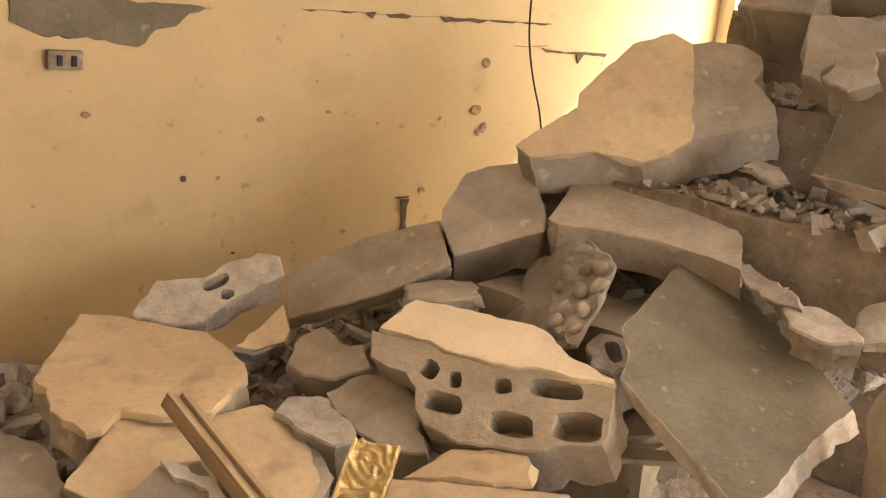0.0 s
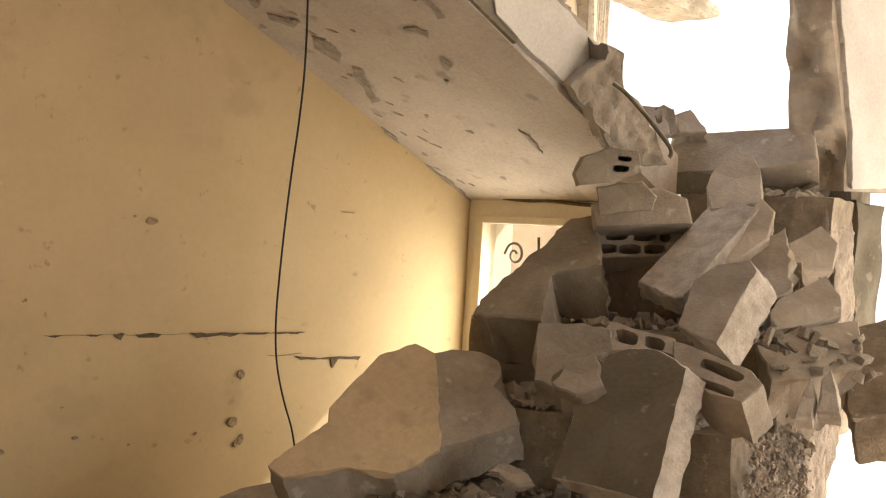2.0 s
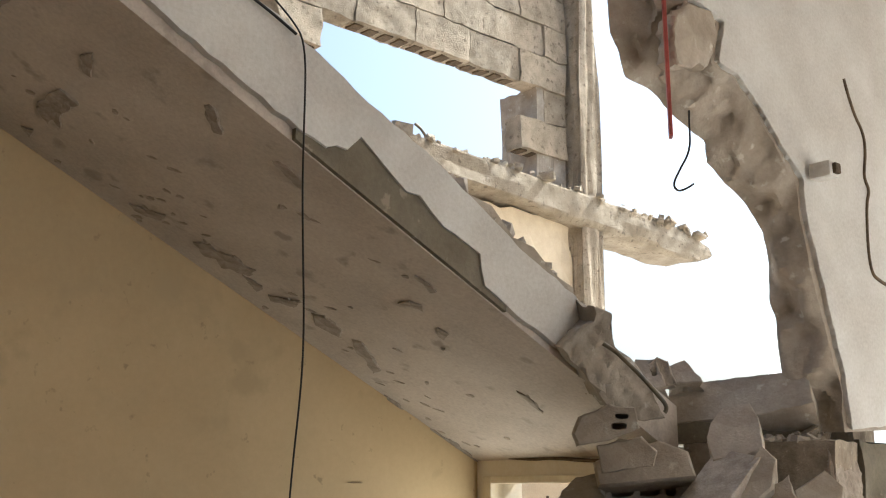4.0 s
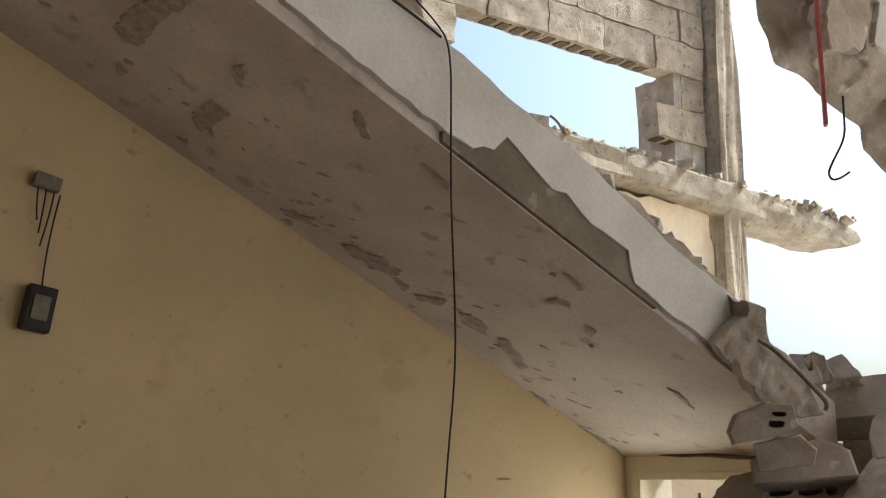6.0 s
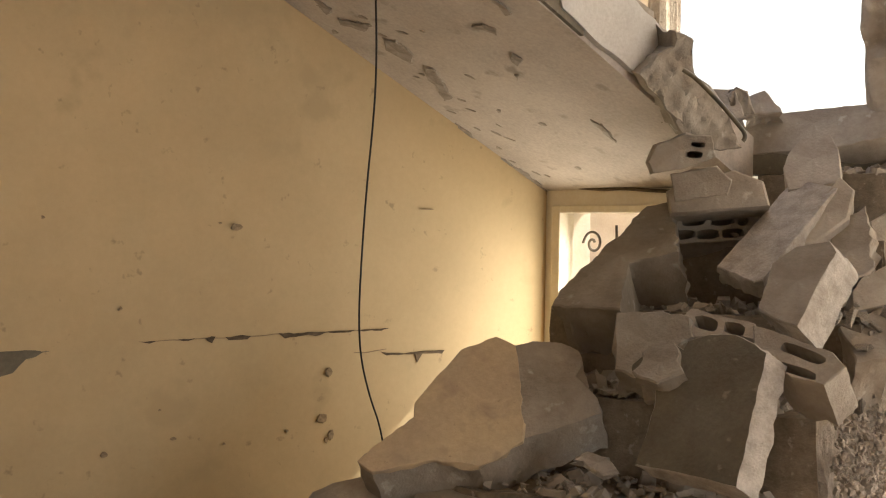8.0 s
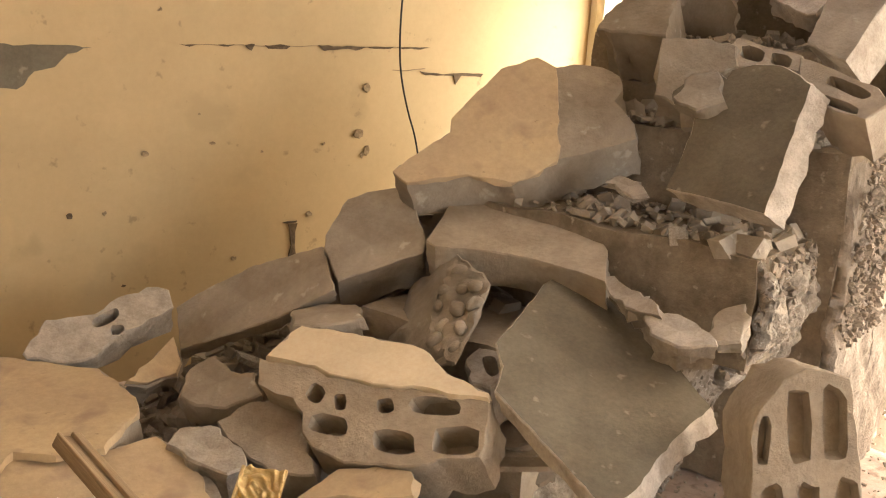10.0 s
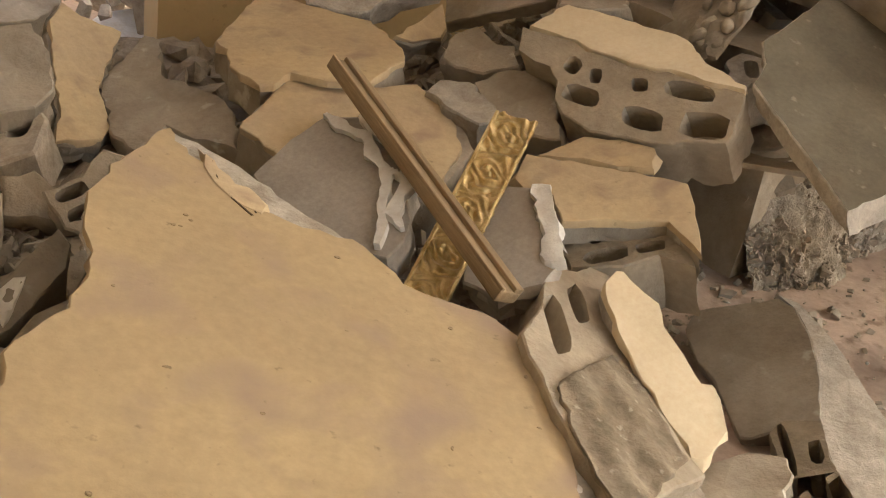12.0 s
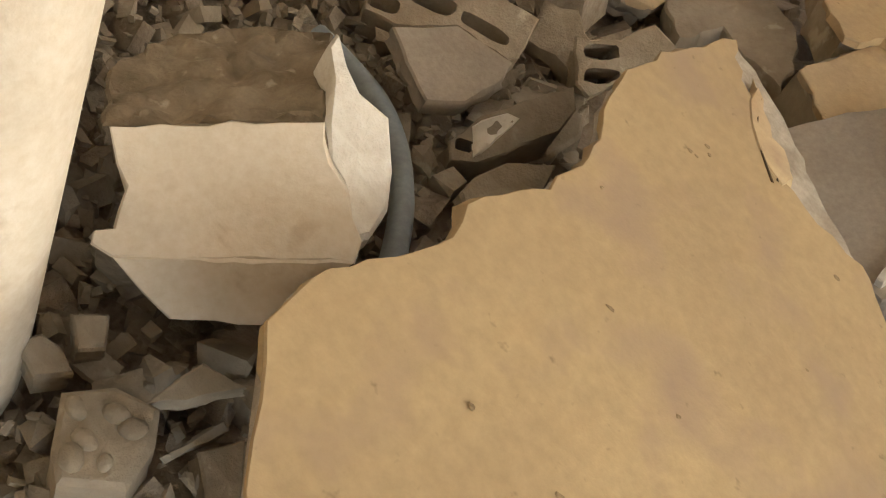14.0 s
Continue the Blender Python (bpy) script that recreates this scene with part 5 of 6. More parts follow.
for cx, cy, count, spread in ((0.95, 2.35, 9, 0.22), (1.35, 2.42, 16, 0.2), (1.75, 2.45, 14, 0.18), (2.15, 2.4, 9, 0.18), (2.5, 2.5, 8, 0.12), (1.7, 2.05, 7, 0.2), (0.5, 2.2, 8, 0.2)):
    for _ in range(count):
        x, y = cx + rs.gauss(0, spread), min(2.575, cy + rs.gauss(0, 0.1))
        if y > 1.83 and x < 2.68:
            w, h = rs.uniform(0.012, 0.05), rs.uniform(0.004, 0.014)
            scar(pose(x, y, soffit_z(x), 163.1, 19.1, -42.8 + rs.uniform(-25, 25)), [(w * math.cos(6.283 * q / 7) * rs.uniform(0.6, 1.2) * 0.5, h * math.sin(6.283 * q / 7) * rs.uniform(0.5, 1.3)) for q in range(7)], 0.005)
chunk(pose(0.430, 2.912, 0.306, 7.2, 3.9, -21.2), [(-0.015, -0.055), (0.018, -0.13), (0.078, -0.075), (0.066, 0.024), (0.034, 0.04), (0.003, 0.141), (-0.083, 0.063), (-0.1, -0.007)], .15, "pale hollow block lying in the yard", core="white")
chunk(pose(0.139, 2.636, 0.452, 5.1, 13.0, -20.9), [(-0.004, -0.151), (0.052, -0.078), (0.074, 0.081), (0.013, 0.19), (-0.073, 0.054), (-0.062, -0.096)], .15, "grey broken block in the yard")
chunk(pose(1.273, 1.800, 2.674, 90.0, 1.2, 0.0), [(-0.06, -0.024), (0.009, -0.054), (0.058, -0.062), (0.051, -0.011), (0.02, 0.092), (-0.077, 0.06)], .1, "dark broken lump on the flight edge", core="brown")
chunk(pose(2.393, 1.420, 2.767, 90.0, 1.2, 0.0), [(-0.098, -0.057), (-0.076, -0.113), (0.066, -0.072), (0.114, 0.036), (0.088, 0.095), (-0.016, 0.083), (-0.079, 0.028)], .06, "grey stone caught in the torn wall")
chunk(pose(0.332, 1.264, 0.592, 8.6, 8.5, 17.8), [(-0.027, 0.014), (-0.023, -0.018), (-0.012, -0.06), (0.005, -0.078), (0.025, -0.062), (0.029, -0.011), (0.013, 0.004), (0.004, 0.054), (0.004, 0.096), (-0.017, 0.062)], .012, "thin yellow plaster flake clinging to a broken edge", core="yellow")
chunk(pose(0.029, 1.886, 0.438, 9.2, 5.9, -15.8), [(-0.08, -0.105), (-0.044, -0.094), (0.022, -0.116), (0.077, -0.095), (0.072, 0.006), (0.081, 0.079), (0.052, 0.13), (-0.048, 0.137), (-0.131, 0.058)], .1, "pale hollow block with wide cells in the heap", core="pale", holes=[[-0.039, -0.007, 0.028, 0.04], [0.056, 0.007, 0.013, 0.037]])
chunk(pose(-0.015, 1.648, 0.373, -2.4, 16.4, -20.1), [(-0.019, -0.1), (0.006, -0.088), (0.063, -0.039), (0.047, 0.047), (0.015, 0.104), (-0.049, 0.061), (-0.062, 0.015)], .1, "grey hollow block lying open in the rubble", holes=[[0.011, -0.035, 0.028, 0.024]])
chunk(pose(0.064, 1.439, 0.350, 5.8, -18.7, -19.4), [(-0.027, -0.128), (0.024, -0.138), (0.058, -0.047), (0.072, 0.052), (0.041, 0.13), (-0.016, 0.158), (-0.075, 0.057), (-0.077, -0.083)], .09, "pale broken block with a fresh smooth side", core="pale", holes=[[-0.028, -0.098, 0.012, 0.016]])
chunk(pose(2.433, 1.679, 1.643, 78.6, -6.5, -51.8), [(-0.121, -0.042), (0.009, -0.048), (0.134, -0.048), (0.125, 0.019), (0.055, 0.057), (-0.075, 0.043), (-0.127, 0.019)], .12, "rough dusty rubble packed under the stacked blocks")
# Dark piece that paints the shaded band beneath the sill.
chunk(pose(2.911, 1.707, 1.734, 90, -4.7, -49.1), [(-0.171, -0.006), (0.257, -0.042), (0.25, 0.067), (-0.18, 0.048)], 0.1, "dark grey concrete block under the sill course", core="dark", crisp=True)
chunk(pose(1.606, 1.904, 0.852, 73.1, 1.0, -24.3), [(-0.075, -0.041), (-0.035, -0.115), (0.07, -0.103), (0.095, -0.001), (0.066, 0.099), (-0.04, 0.096), (-0.081, 0.065)], .1, "rough shadowed rubble under the tilted slab")
chunk(pose(2.745, 1.835, 1.916, 90.0, -4.6, -45.0), [(0.004, -0.051), (0.047, -0.035), (0.027, 0.033), (-0.003, 0.052), (-0.031, 0.03), (-0.043, -0.03)], .08, "rough upright broken stone on the sill")


# ---- loose rubble ----
def mound_z(x, y):
    z = 0.30 + 0.36 * (x - 0.55)
    z = min(z, 0.70)
    if x > 0.6:
        z -= max(0.0, 1.6 - y) * 0.9 * min(1.0, (x - 0.6) / 0.3)
    if x > 1.2:
        z -= max(0.0, 1.66 - y) * 1.3 * min(1.0, (x - 1.2) / 0.15)
    z -= max(0.0, y - 2.15) * 0.6
    return max(z, FLOOR - 0.02 + 0.05 * (x < 0.9)) + 0.035 * noise.noise(Vector((x * 6, y * 6, 2))) + 0.02 * noise.noise(Vector((x * 17, y * 17, 5)))


bm = bmesh.new()
N = 90
grid = [[bm.verts.new((-1.6 + 3.5 * i / N, 0.1 + 2.49 * j / N, mound_z(-1.6 + 3.5 * i / N, 0.1 + 2.49 * j / N))) for j in range(N + 1)] for i in range(N + 1)]
for i in range(N):
    for j in range(N):
        bm.faces.new((grid[i][j], grid[i + 1][j], grid[i + 1][j + 1], grid[i][j + 1]))
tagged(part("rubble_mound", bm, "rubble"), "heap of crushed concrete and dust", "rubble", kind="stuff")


def on_mound(r):
    x, y = r.uniform(-1.5, 1.85), r.uniform(0.2, 2.55)
    z = mound_z(x, y)
    return (x, y, z + r.uniform(0, 0.012)) if z > FLOOR + 0.005 else None


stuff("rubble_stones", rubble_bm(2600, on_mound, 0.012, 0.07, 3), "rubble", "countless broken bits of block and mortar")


def on_floor(r):
    x, y = 1.1 + 2.6 * r.random() ** 1.5, r.uniform(0.3, 1.6)
    return (x, y, FLOOR + 0.004)


def by_column(r):
    x, y = r.uniform(-0.65, 0.15), r.uniform(0.5, 1.7)
    return (x, y, 0.35 + r.uniform(0, 0.05))


stuff("coarse_rubble", rubble_bm(2700, by_column, 0.008, 0.042, 31), "concrete", "coarse broken bits of block packed together")


def between(r):
    x, y = r.uniform(0.6, 1.7), r.uniform(1.1, 2.5)
    return (x, y, mound_z(x, y) + r.uniform(0.0, 0.05)) if y > 1.35 else None


stuff("heap_rubble", rubble_bm(420, between, 0.015, 0.07, 33), "concrete", "broken lumps filling the heap between the slabs")
def in_yard(r):
    x, y = r.uniform(-1.2, 0.9), r.uniform(2.85, 4.6)
    return (x, y, 0.36 + 0.12 * (y - 2.85) * r.random())


stuff("yard_rubble", rubble_bm(380, in_yard, 0.03, 0.16, 41), "pale", "broken blocks strewn over the sunny yard")
stuff("floor_grit", rubble_bm(2200, on_floor, 0.003, 0.017, 5), "concrete", "grit and chips scattered on the floor")


def on_steps(r):
    k = r.randrange(0, 5)
    p = STAIR @ Vector((GOING * k + r.uniform(0.01, GOING), r.uniform(0.0, 0.72 if k < 3 else 0.34), TOP_A + RISE * k + 0.008))
    return p


stuff("stair_rubble", rubble_bm(1300, on_steps, 0.008, 0.04, 9), "concrete", "small broken pieces covering the stair treads")


def on_broken_side(r):
    if r.random() < 0.3:
        return STAIR @ on_slope(r.randrange(91), r.random() ** 1.5)
    x = r.uniform(0.0, 0.86)
    top = TOP_A + RISE * math.floor(x / GOING)
    z = r.uniform(max(0.7, top - 0.42), top - 0.01)
    y = -0.105 if x > GOING else -0.02
    return STAIR @ Vector((x, y + recess(x, z) + r.gauss(0, 0.006), z))


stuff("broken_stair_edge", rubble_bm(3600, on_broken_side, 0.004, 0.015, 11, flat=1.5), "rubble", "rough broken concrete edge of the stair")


# single lumps that can be told apart
LUMPS = []
for k in range(9):
    LUMPS.append(part("concrete_lump", stone_bm(1.0, 200 + k), "concrete"))
for ob in LUMPS:
    scene.collection.objects.unlink(ob)


def lumps(count, place, low, high, seed, label, group):
    r = random.Random(seed)
    made = 0
    while made < count:
        p = place(r)
        if p is None:
            continue
        s = low * (high / low) ** (r.random() ** 1.6)
        ob = new("concrete_lump", LUMPS[r.randrange(9)].data)
        ob.matrix_world = Matrix.LocRotScale(p, Euler((r.gauss(0, 0.5), r.gauss(0, 0.5), r.uniform(0, 6.3))), (s, s * r.uniform(0.7, 1.1), s * r.uniform(0.6, 1.2)))
        tagged(ob, label, "rubble", group)
        made += 1


lumps(90, by_column, 0.018, 0.05, 51, "broken grey lump of block in the coarse rubble", "lumps beside the column")
lumps(80, between, 0.035, 0.09, 52, "dusty broken lump of concrete filling the heap", "lumps in the heap")


def on_broken_edge(r):
    k = r.choice((1, 2, 2, 3, 3, 4))
    return STAIR @ Vector((GOING * k + r.uniform(0.0, GOING), r.uniform(-0.03, 0.22), TOP_A + RISE * k + r.uniform(0.005, 0.03)))


lumps(50, on_broken_edge, 0.018, 0.055, 57, "small broken block piece along the broken stair edge", "pieces on the stair")
def by_wall_foot(r):
    if r.random() < 0.6:
        return pose(2.46, 1.192, 1.315, 33.4, -1.7, -41.1) @ Vector((r.uniform(-0.12, 0.14), r.uniform(-0.1, 0.1), 0.008))
    return STAIR @ Vector((GOING * r.uniform(1.6, 3.2), r.uniform(-0.07, 0.06), TOP_A + RISE * 2 + r.uniform(0.005, 0.02)))


lumps(50, by_wall_foot, 0.012, 0.034, 58, "small broken block piece at the foot of the torn wall", "pieces on the stair")
lumps(30, on_steps, 0.02, 0.05, 53, "small broken piece of block on a stair tread", "pieces on the stair")


def on_stringer(r):
    x = r.uniform(1.55, 2.25)
    return (x, r.uniform(1.80, 1.92), soffit_z(x) + 0.235 + r.uniform(0, 0.02))


stuff("stringer_rubble", rubble_bm(170, on_stringer, 0.012, 0.045, 61), "pale", "broken bits along the top of the stair flight")

# ---- wall damage, cable, fittings ----
def mark(pts, depth, label, mat="hole", lift=0.004, name="chipped_mark", rough=0.004):
    """A chipped patch on the left wall: points are x, z."""
    cx, cz = sum(p[0] for p in pts) / len(pts), sum(p[1] for p in pts) / len(pts)
    loc = [(p[0] - cx, p[1] - cz) for p in pts]
    area = sum(loc[i][0] * loc[(i + 1) % len(loc)][1] - loc[(i + 1) % len(loc)][0] * loc[i][1] for i in range(len(loc)))
    ob = part(name, slab_mesh(loc if area > 0 else loc[::-1], depth, rough=rough, seg=0.02, rows=1, worn=0.001, lean=0.0), mat, wall_left, label)
    ob.matrix_world = pose(cx, WALL_Y - lift, cz, 90, 0, 0)
    return ob


def blot(x, z, w, h, mat="hole"):
    n = 9
    mark([(x + w * math.cos(6.283 * i / n) * rng.uniform(0.7, 1.1), z + h * math.sin(6.283 * i / n) * rng.uniform(0.7, 1.1)) for i in range(n)], 0.006, "", mat, rough=0.002)


# horizontal crack with its wider gaps
mark([(0.55, 1.235), (0.75, 1.232), (1.02, 1.222), (0.96, 1.205), (0.93, 1.175), (0.88, 1.165), (0.84, 1.12), (0.76, 1.135), (0.62, 1.14), (0.55, 1.17)], 0.008, "grey patch where plaster fell off", "dark")
for x0, x1, h in ((1.36, 1.41, 0.006), (1.44, 1.47, 0.014), (1.50, 1.58, 0.010), (1.67, 1.83, 0.012), (1.83, 1.93, 0.004), (1.94, 2.06, 0.004), (1.25, 1.30, 0.004)):
    n = max(3, int((x1 - x0) / 0.016))
    top = [(x0 + (x1 - x0) * i / n, 1.232 + rng.uniform(0.0, 0.4) * h) for i in range(n + 1)]
    low = [(x0 + (x1 - x0) * (i + rng.uniform(-0.3, 0.3)) / n, 1.2305 - h * rng.uniform(0.25, 1.0)) for i in range(n - 1, 0, -1)]
    mark(top + low, 0.008, "dark crack gap", rough=0.001)
mark([(2.03, 1.162), (2.12, 1.152), (2.2, 1.156), (2.28, 1.153), (2.27, 1.143), (2.19, 1.148), (2.17, 1.12), (2.16, 1.148), (2.05, 1.15)], 0.006, "short crack", rough=0.001)
mark([(1.593, 0.725), (1.622, 0.724), (1.615, 0.66), (1.628, 0.61), (1.592, 0.612), (1.603, 0.66)], 0.02, "narrow slot broken into the wall")
for x, z, w, h in ((1.84, 1.114, 0.017, 0.014), (1.82, 0.979, 0.02, 0.017), (1.85, 0.928, 0.012, 0.018), (1.835, 0.915, 0.008, 0.01), (1.53, 1.535, 0.02, 0.012), (1.48, 1.545, 0.006, 0.004), (1.16, 0.95, 0.013, 0.009), (1.5, 0.94, 0.006, 0.004), (0.96, 0.80, 0.008, 0.009), (1.05, 0.80, 0.006, 0.006), (1.7, 0.955, 0.006, 0.005), (1.66, 0.75, 0.012, 0.008), (1.35, 0.97, 0.009, 0.004), (0.72, 0.96, 0.012, 0.006), (1.31, 1.05, 0.005, 0.003), (2.2, 1.6, 0.03, 0.003), (1.6, 0.73, 0.03, 0.003), (1.0, 1.55, 0.005, 0.004), (1.1, 0.6, 0.006, 0.004), (0.87, 1.72, 0.005, 0.004), (1.2, 1.32, 0.004, 0.003), (1.42, 0.64, 0.008, 0.005)):
    blot(x, z, w, h, "hole" if rng.random() < 0.25 else "pit")

tube("crack", [(1.3 + 0.04 * i, WALL_Y, 1.232 + 0.003 * math.sin(i * 2.3)) for i in range(19)], 0.0009, "pit", wall_left, "hairline crack in the plaster")
tube("crack", [(1.93 + 0.04 * i, WALL_Y - 0.001, 1.166 - 0.004 * math.sin(i * 1.7)) for i in range(4)], 0.0012, "pit", wall_left, "hairline crack in the plaster")
cable = tube("hanging_cable", [(1.300, 1.800, 2.660), (1.330, 1.760, 2.600), (1.363, 1.745, 2.543), (1.366, 1.750, 2.345), (1.373, 1.760, 2.206), (1.396, 1.780, 2.036), (1.416, 1.800, 1.916), (1.435, 1.830, 1.797), (1.465, 1.900, 1.614), (1.481, 1.940, 1.419), (1.493, 1.960, 1.318), (1.515, 1.980, 1.228), (1.558, 2.000, 1.134), (1.597, 2.020, 1.077), (1.619, 2.030, 1.021), (1.655, 2.050, 0.933)], 0.0023, "black")
tagged(cable, "thin black cable hanging down before the yellow wall", "cable")

box = part("hanging_fuse_box", box_bm(-0.035, 0.035, -0.02, 0.02, -0.055, 0.055, 0.006), "black")
box.matrix_world = pose(0.742, 2.57, 1.995, 0, 8, 0)
tagged(box, "small black box hanging from wires on the wall", "junction box")
part("cover_plate", box_bm(-0.02, 0.02, -0.027, -0.021, -0.03, 0.03, 0.002), "dark", box)
tube("wire", [(0.0, 0.005, 0.05), (-0.012, 0.01, 0.15), (-0.005, 0.01, 0.29)], 0.0022, "black", box, "thin black wire")
soc = part("wall_socket", box_bm(-0.04, 0.04, -0.02, 0.004, -0.022, 0.022, 0.005), "brown")
soc.matrix_world = pose(0.668, 2.594, 1.088, 0, 0, 0)
tagged(soc, "small dusty light switch plate on the wall", "switch")
for dx in (-0.02, 0.012):
    part("rocker", box_bm(dx, dx + 0.012, -0.026, -0.019, -0.012, 0.012, 0.002), "black", soc)
lamp = part("broken_wall_fitting", box_bm(-0.035, 0.03, -0.03, 0.004, -0.018, 0.018, 0.005), "dark")
lamp.matrix_world = pose(0.745, 2.59, 2.31, 0, 12, 0)
tagged(lamp, "broken dark fitting with dangling wires on the wall", "wall fitting")
for k in range(3):
    tube("wire", [(-0.02 + 0.02 * k, -0.01, -0.01), (-0.015 + 0.02 * k, -0.02, -0.06), (0.0 + 0.012 * k, -0.015, -0.1 - 0.03 * k)], 0.002, "black", lamp)

# window in the end wall
win = tagged(new("window_1"), "beige window with a scrolled iron grille", "window", kind="structure")
part("window_frame", box_bm(WX - 0.012, WX + 0.06, 2.525, 2.562, 0.75, 1.625, 0.004), "frame", win)
part("window_frame", box_bm(WX - 0.012, WX + 0.06, 1.92, 2.525, 1.6, 1.625, 0.004), "frame", win)
for cy, cz, s in ((2.40, 1.50, 1), (2.37, 1.42, -1), (2.41, 1.36, 1)):
    pts = []
    for i in range(16):
        t = i / 15 * 9.0
        r = 0.045 * (1 - i / 18)
        pts.append((WX + 0.02, cy + s * r * math.cos(t), cz + r * math.sin(t)))
    tube("scroll", pts, 0.0045, "iron", win, "curled iron scroll")
tube("grille_bar", [(WX + 0.02, 2.42, 1.40), (WX + 0.02, 2.3, 1.50), (WX + 0.02, 2.2, 1.56)], 0.0045, "iron", win)
tube("grille_bar", [(WX + 0.02, 2.30, 1.56), (WX + 0.02, 2.28, 1.3), (WX + 0.02, 2.3, 0.8)], 0.0045, "iron", win)
setting("yard_wall", box_bm(4.4, 4.6, 2.9, 4.0, 0.1, 1.7), "cream", "pale yard wall seen through the window", "wall")
day = new("window_daylight", bpy.data.lights.new("window_daylight", "AREA"))
day.data.shape, day.data.size, day.data.size_y = "RECTANGLE", 0.7, 0.75
day.data.energy, day.data.color = 4.6, (1.0, 0.9, 0.74)
day.matrix_world = look((2.71, 2.15, 1.16), (1.5, 2.35, 1.16))

# upper flight: white stringer plaster, exposed strip and soffit scars
def fascia(points, mat, label, lift):
    cx, cz = sum(p[0] for p in points) / len(points), sum(p[1] for p in points) / len(points)
    loc = [(p[0] - cx, p[1] - cz) for p in points]
    area = sum(loc[i][0] * loc[(i + 1) % len(loc)][1] - loc[(i + 1) % len(loc)][0] * loc[i][1] for i in range(len(loc)))
    ob = part("plaster_coat", slab_mesh(loc if area > 0 else loc[::-1], 0.022, rough=0.004, seg=0.035, rows=1, worn=0.002, lean=0.0), mat, flight, label)
    ob.matrix_world = pose(cx, 1.785 - lift, cz, 90, 0, 0)


fascia([(-2.4, 4.125), (0.9, 2.578), (1.30, 2.375), (1.44, 2.325), (1.47, 2.335), (1.50, 2.33), (1.54, 2.37), (1.60, 2.325), (1.68, 2.265), (1.72, 2.262), (1.80, 2.20), (1.87, 2.175), (1.925, 2.15), (1.94, 2.07), (2.05, 2.01), (2.22, 1.94), (2.27, 1.99), (2.35, 2.03), (2.28, 2.09), (2.10, 2.17), (1.93, 2.27), (1.74, 2.38), (1.6, 2.44), (1.45, 2.52), (1.30, 2.60), (0.9, 2.74), (-2.4, 4.28)], "stucco", "white plaster face with a jagged edge", 0.02)
stringer = part("stringer", sloping(-2.4, 2.3, 1.786, 1.95, 0.149, 0.235, steps=60, amount=0.012), "concrete", flight, "broken top edge of the flight")
part("exposed_strip", sloping(1.36, 2.02, 1.772, 1.786, 0.004, 0.15, steps=20), "dark", flight, "bare grey concrete where plaster fell")
# crack between flight and end wall
tube("crack", [(WX - 0.004, 2.5, 1.69), (WX - 0.006, 2.35, 1.675), (WX - 0.006, 2.25, 1.68), (WX - 0.006, 2.1, 1.665), (WX - 0.006, 1.9, 1.66)], 0.006, "hole", flight, "dark crack along the joint")

# ---- trims among the rubble ----
def bar(name, a, b, w, h, mat, label, category, twist=0.0, ridge=True):
    a, b = Vector(a), Vector(b)
    length = (b - a).length
    bm = box_bm(0, length, -w / 2, w / 2, -h / 2, h / 2, 0.003)
    ob = part(name, bm, mat)
    ob.matrix_world = Matrix.Translation(a) @ (b - a).to_track_quat("X", "Z").to_matrix().to_4x4() @ pose(0, 0, 0, twist)
    tagged(ob, label, category)
    if ridge:
        part("ridge", box_bm(0, length, w * 0.12, w * 0.5, h / 2 - 0.001, h / 2 + 0.008, 0.002), mat, ob)
        part("ridge", box_bm(0, length, -w * 0.5, -w * 0.34, h / 2 - 0.001, h / 2 + 0.005, 0.002), mat, ob)
    return ob


bar("wooden_trim", (0.610, 1.630, 0.652), (0.697, 1.031, 0.502), 0.045, 0.022, "wood", "long brown grooved wooden trim lying across the slabs", "trim", -20)
bar("flat_batten", (1.163, 1.391, 0.578), (1.405, 1.193, 0.604), 0.045, 0.012, "concrete", "flat dusty batten under the tilted slab", "batten", ridge=False)


def gilt_strip(a, b, w):
    a, b = Vector(a), Vector(b)
    length = (b - a).length
    bm = bmesh.new()
    nx, ny = 170, 34
    g = []
    for i in range(nx + 1):
        row = []
        for j in range(ny + 1):
            u, v = length * i / nx, w * (j / ny - 0.5)
            p = Vector((u * 26, v * 26, 3))
            c = ((u + 0.012 * noise.noise(p)) % 0.088) - 0.044
            q = v + 0.012 * math.sin(u * 71) + 0.006 * noise.noise(p * 1.7)
            r, t = math.hypot(c, q), math.atan2(q, c)
            z = 0.003 * math.sin(r * 430 + t * (1 if int(u / 0.088) % 2 else -1)) + 0.0025 * noise.noise(p * 3.1) + 0.002 * math.sin(4 * t + r * 90)
            z += 0.003 * (abs(v) > w * 0.46)
            row.append(bm.verts.new((u, v, z)))
        g.append(row)
    for i in range(nx):
        for j in range(ny):
            bm.faces.new((g[i][j], g[i + 1][j], g[i + 1][j + 1], g[i][j + 1]))
    ob = part("gilt_frame_strip", bm, "gold", smooth=True)
    so = ob.modifiers.new("thick", "SOLIDIFY")
    so.thickness = 0.006
    for s in (-1, 1):
        part("border", box_bm(0, length, s * w * 0.485 - 0.003, s * w * 0.485 + 0.003, -0.004, 0.0045, 0.0015), "gold", ob)
    ob.matrix_world = Matrix.Translation(a) @ (b - a).to_track_quat("X", "Z").to_matrix().to_4x4() @ pose(0, 0, 0, 0)
    tagged(ob, "embossed golden frame strip stuck in the rubble", "frame strip")


gilt_strip((0.859, 1.384, 0.645), (0.560, 1.088, 0.398), 0.075)

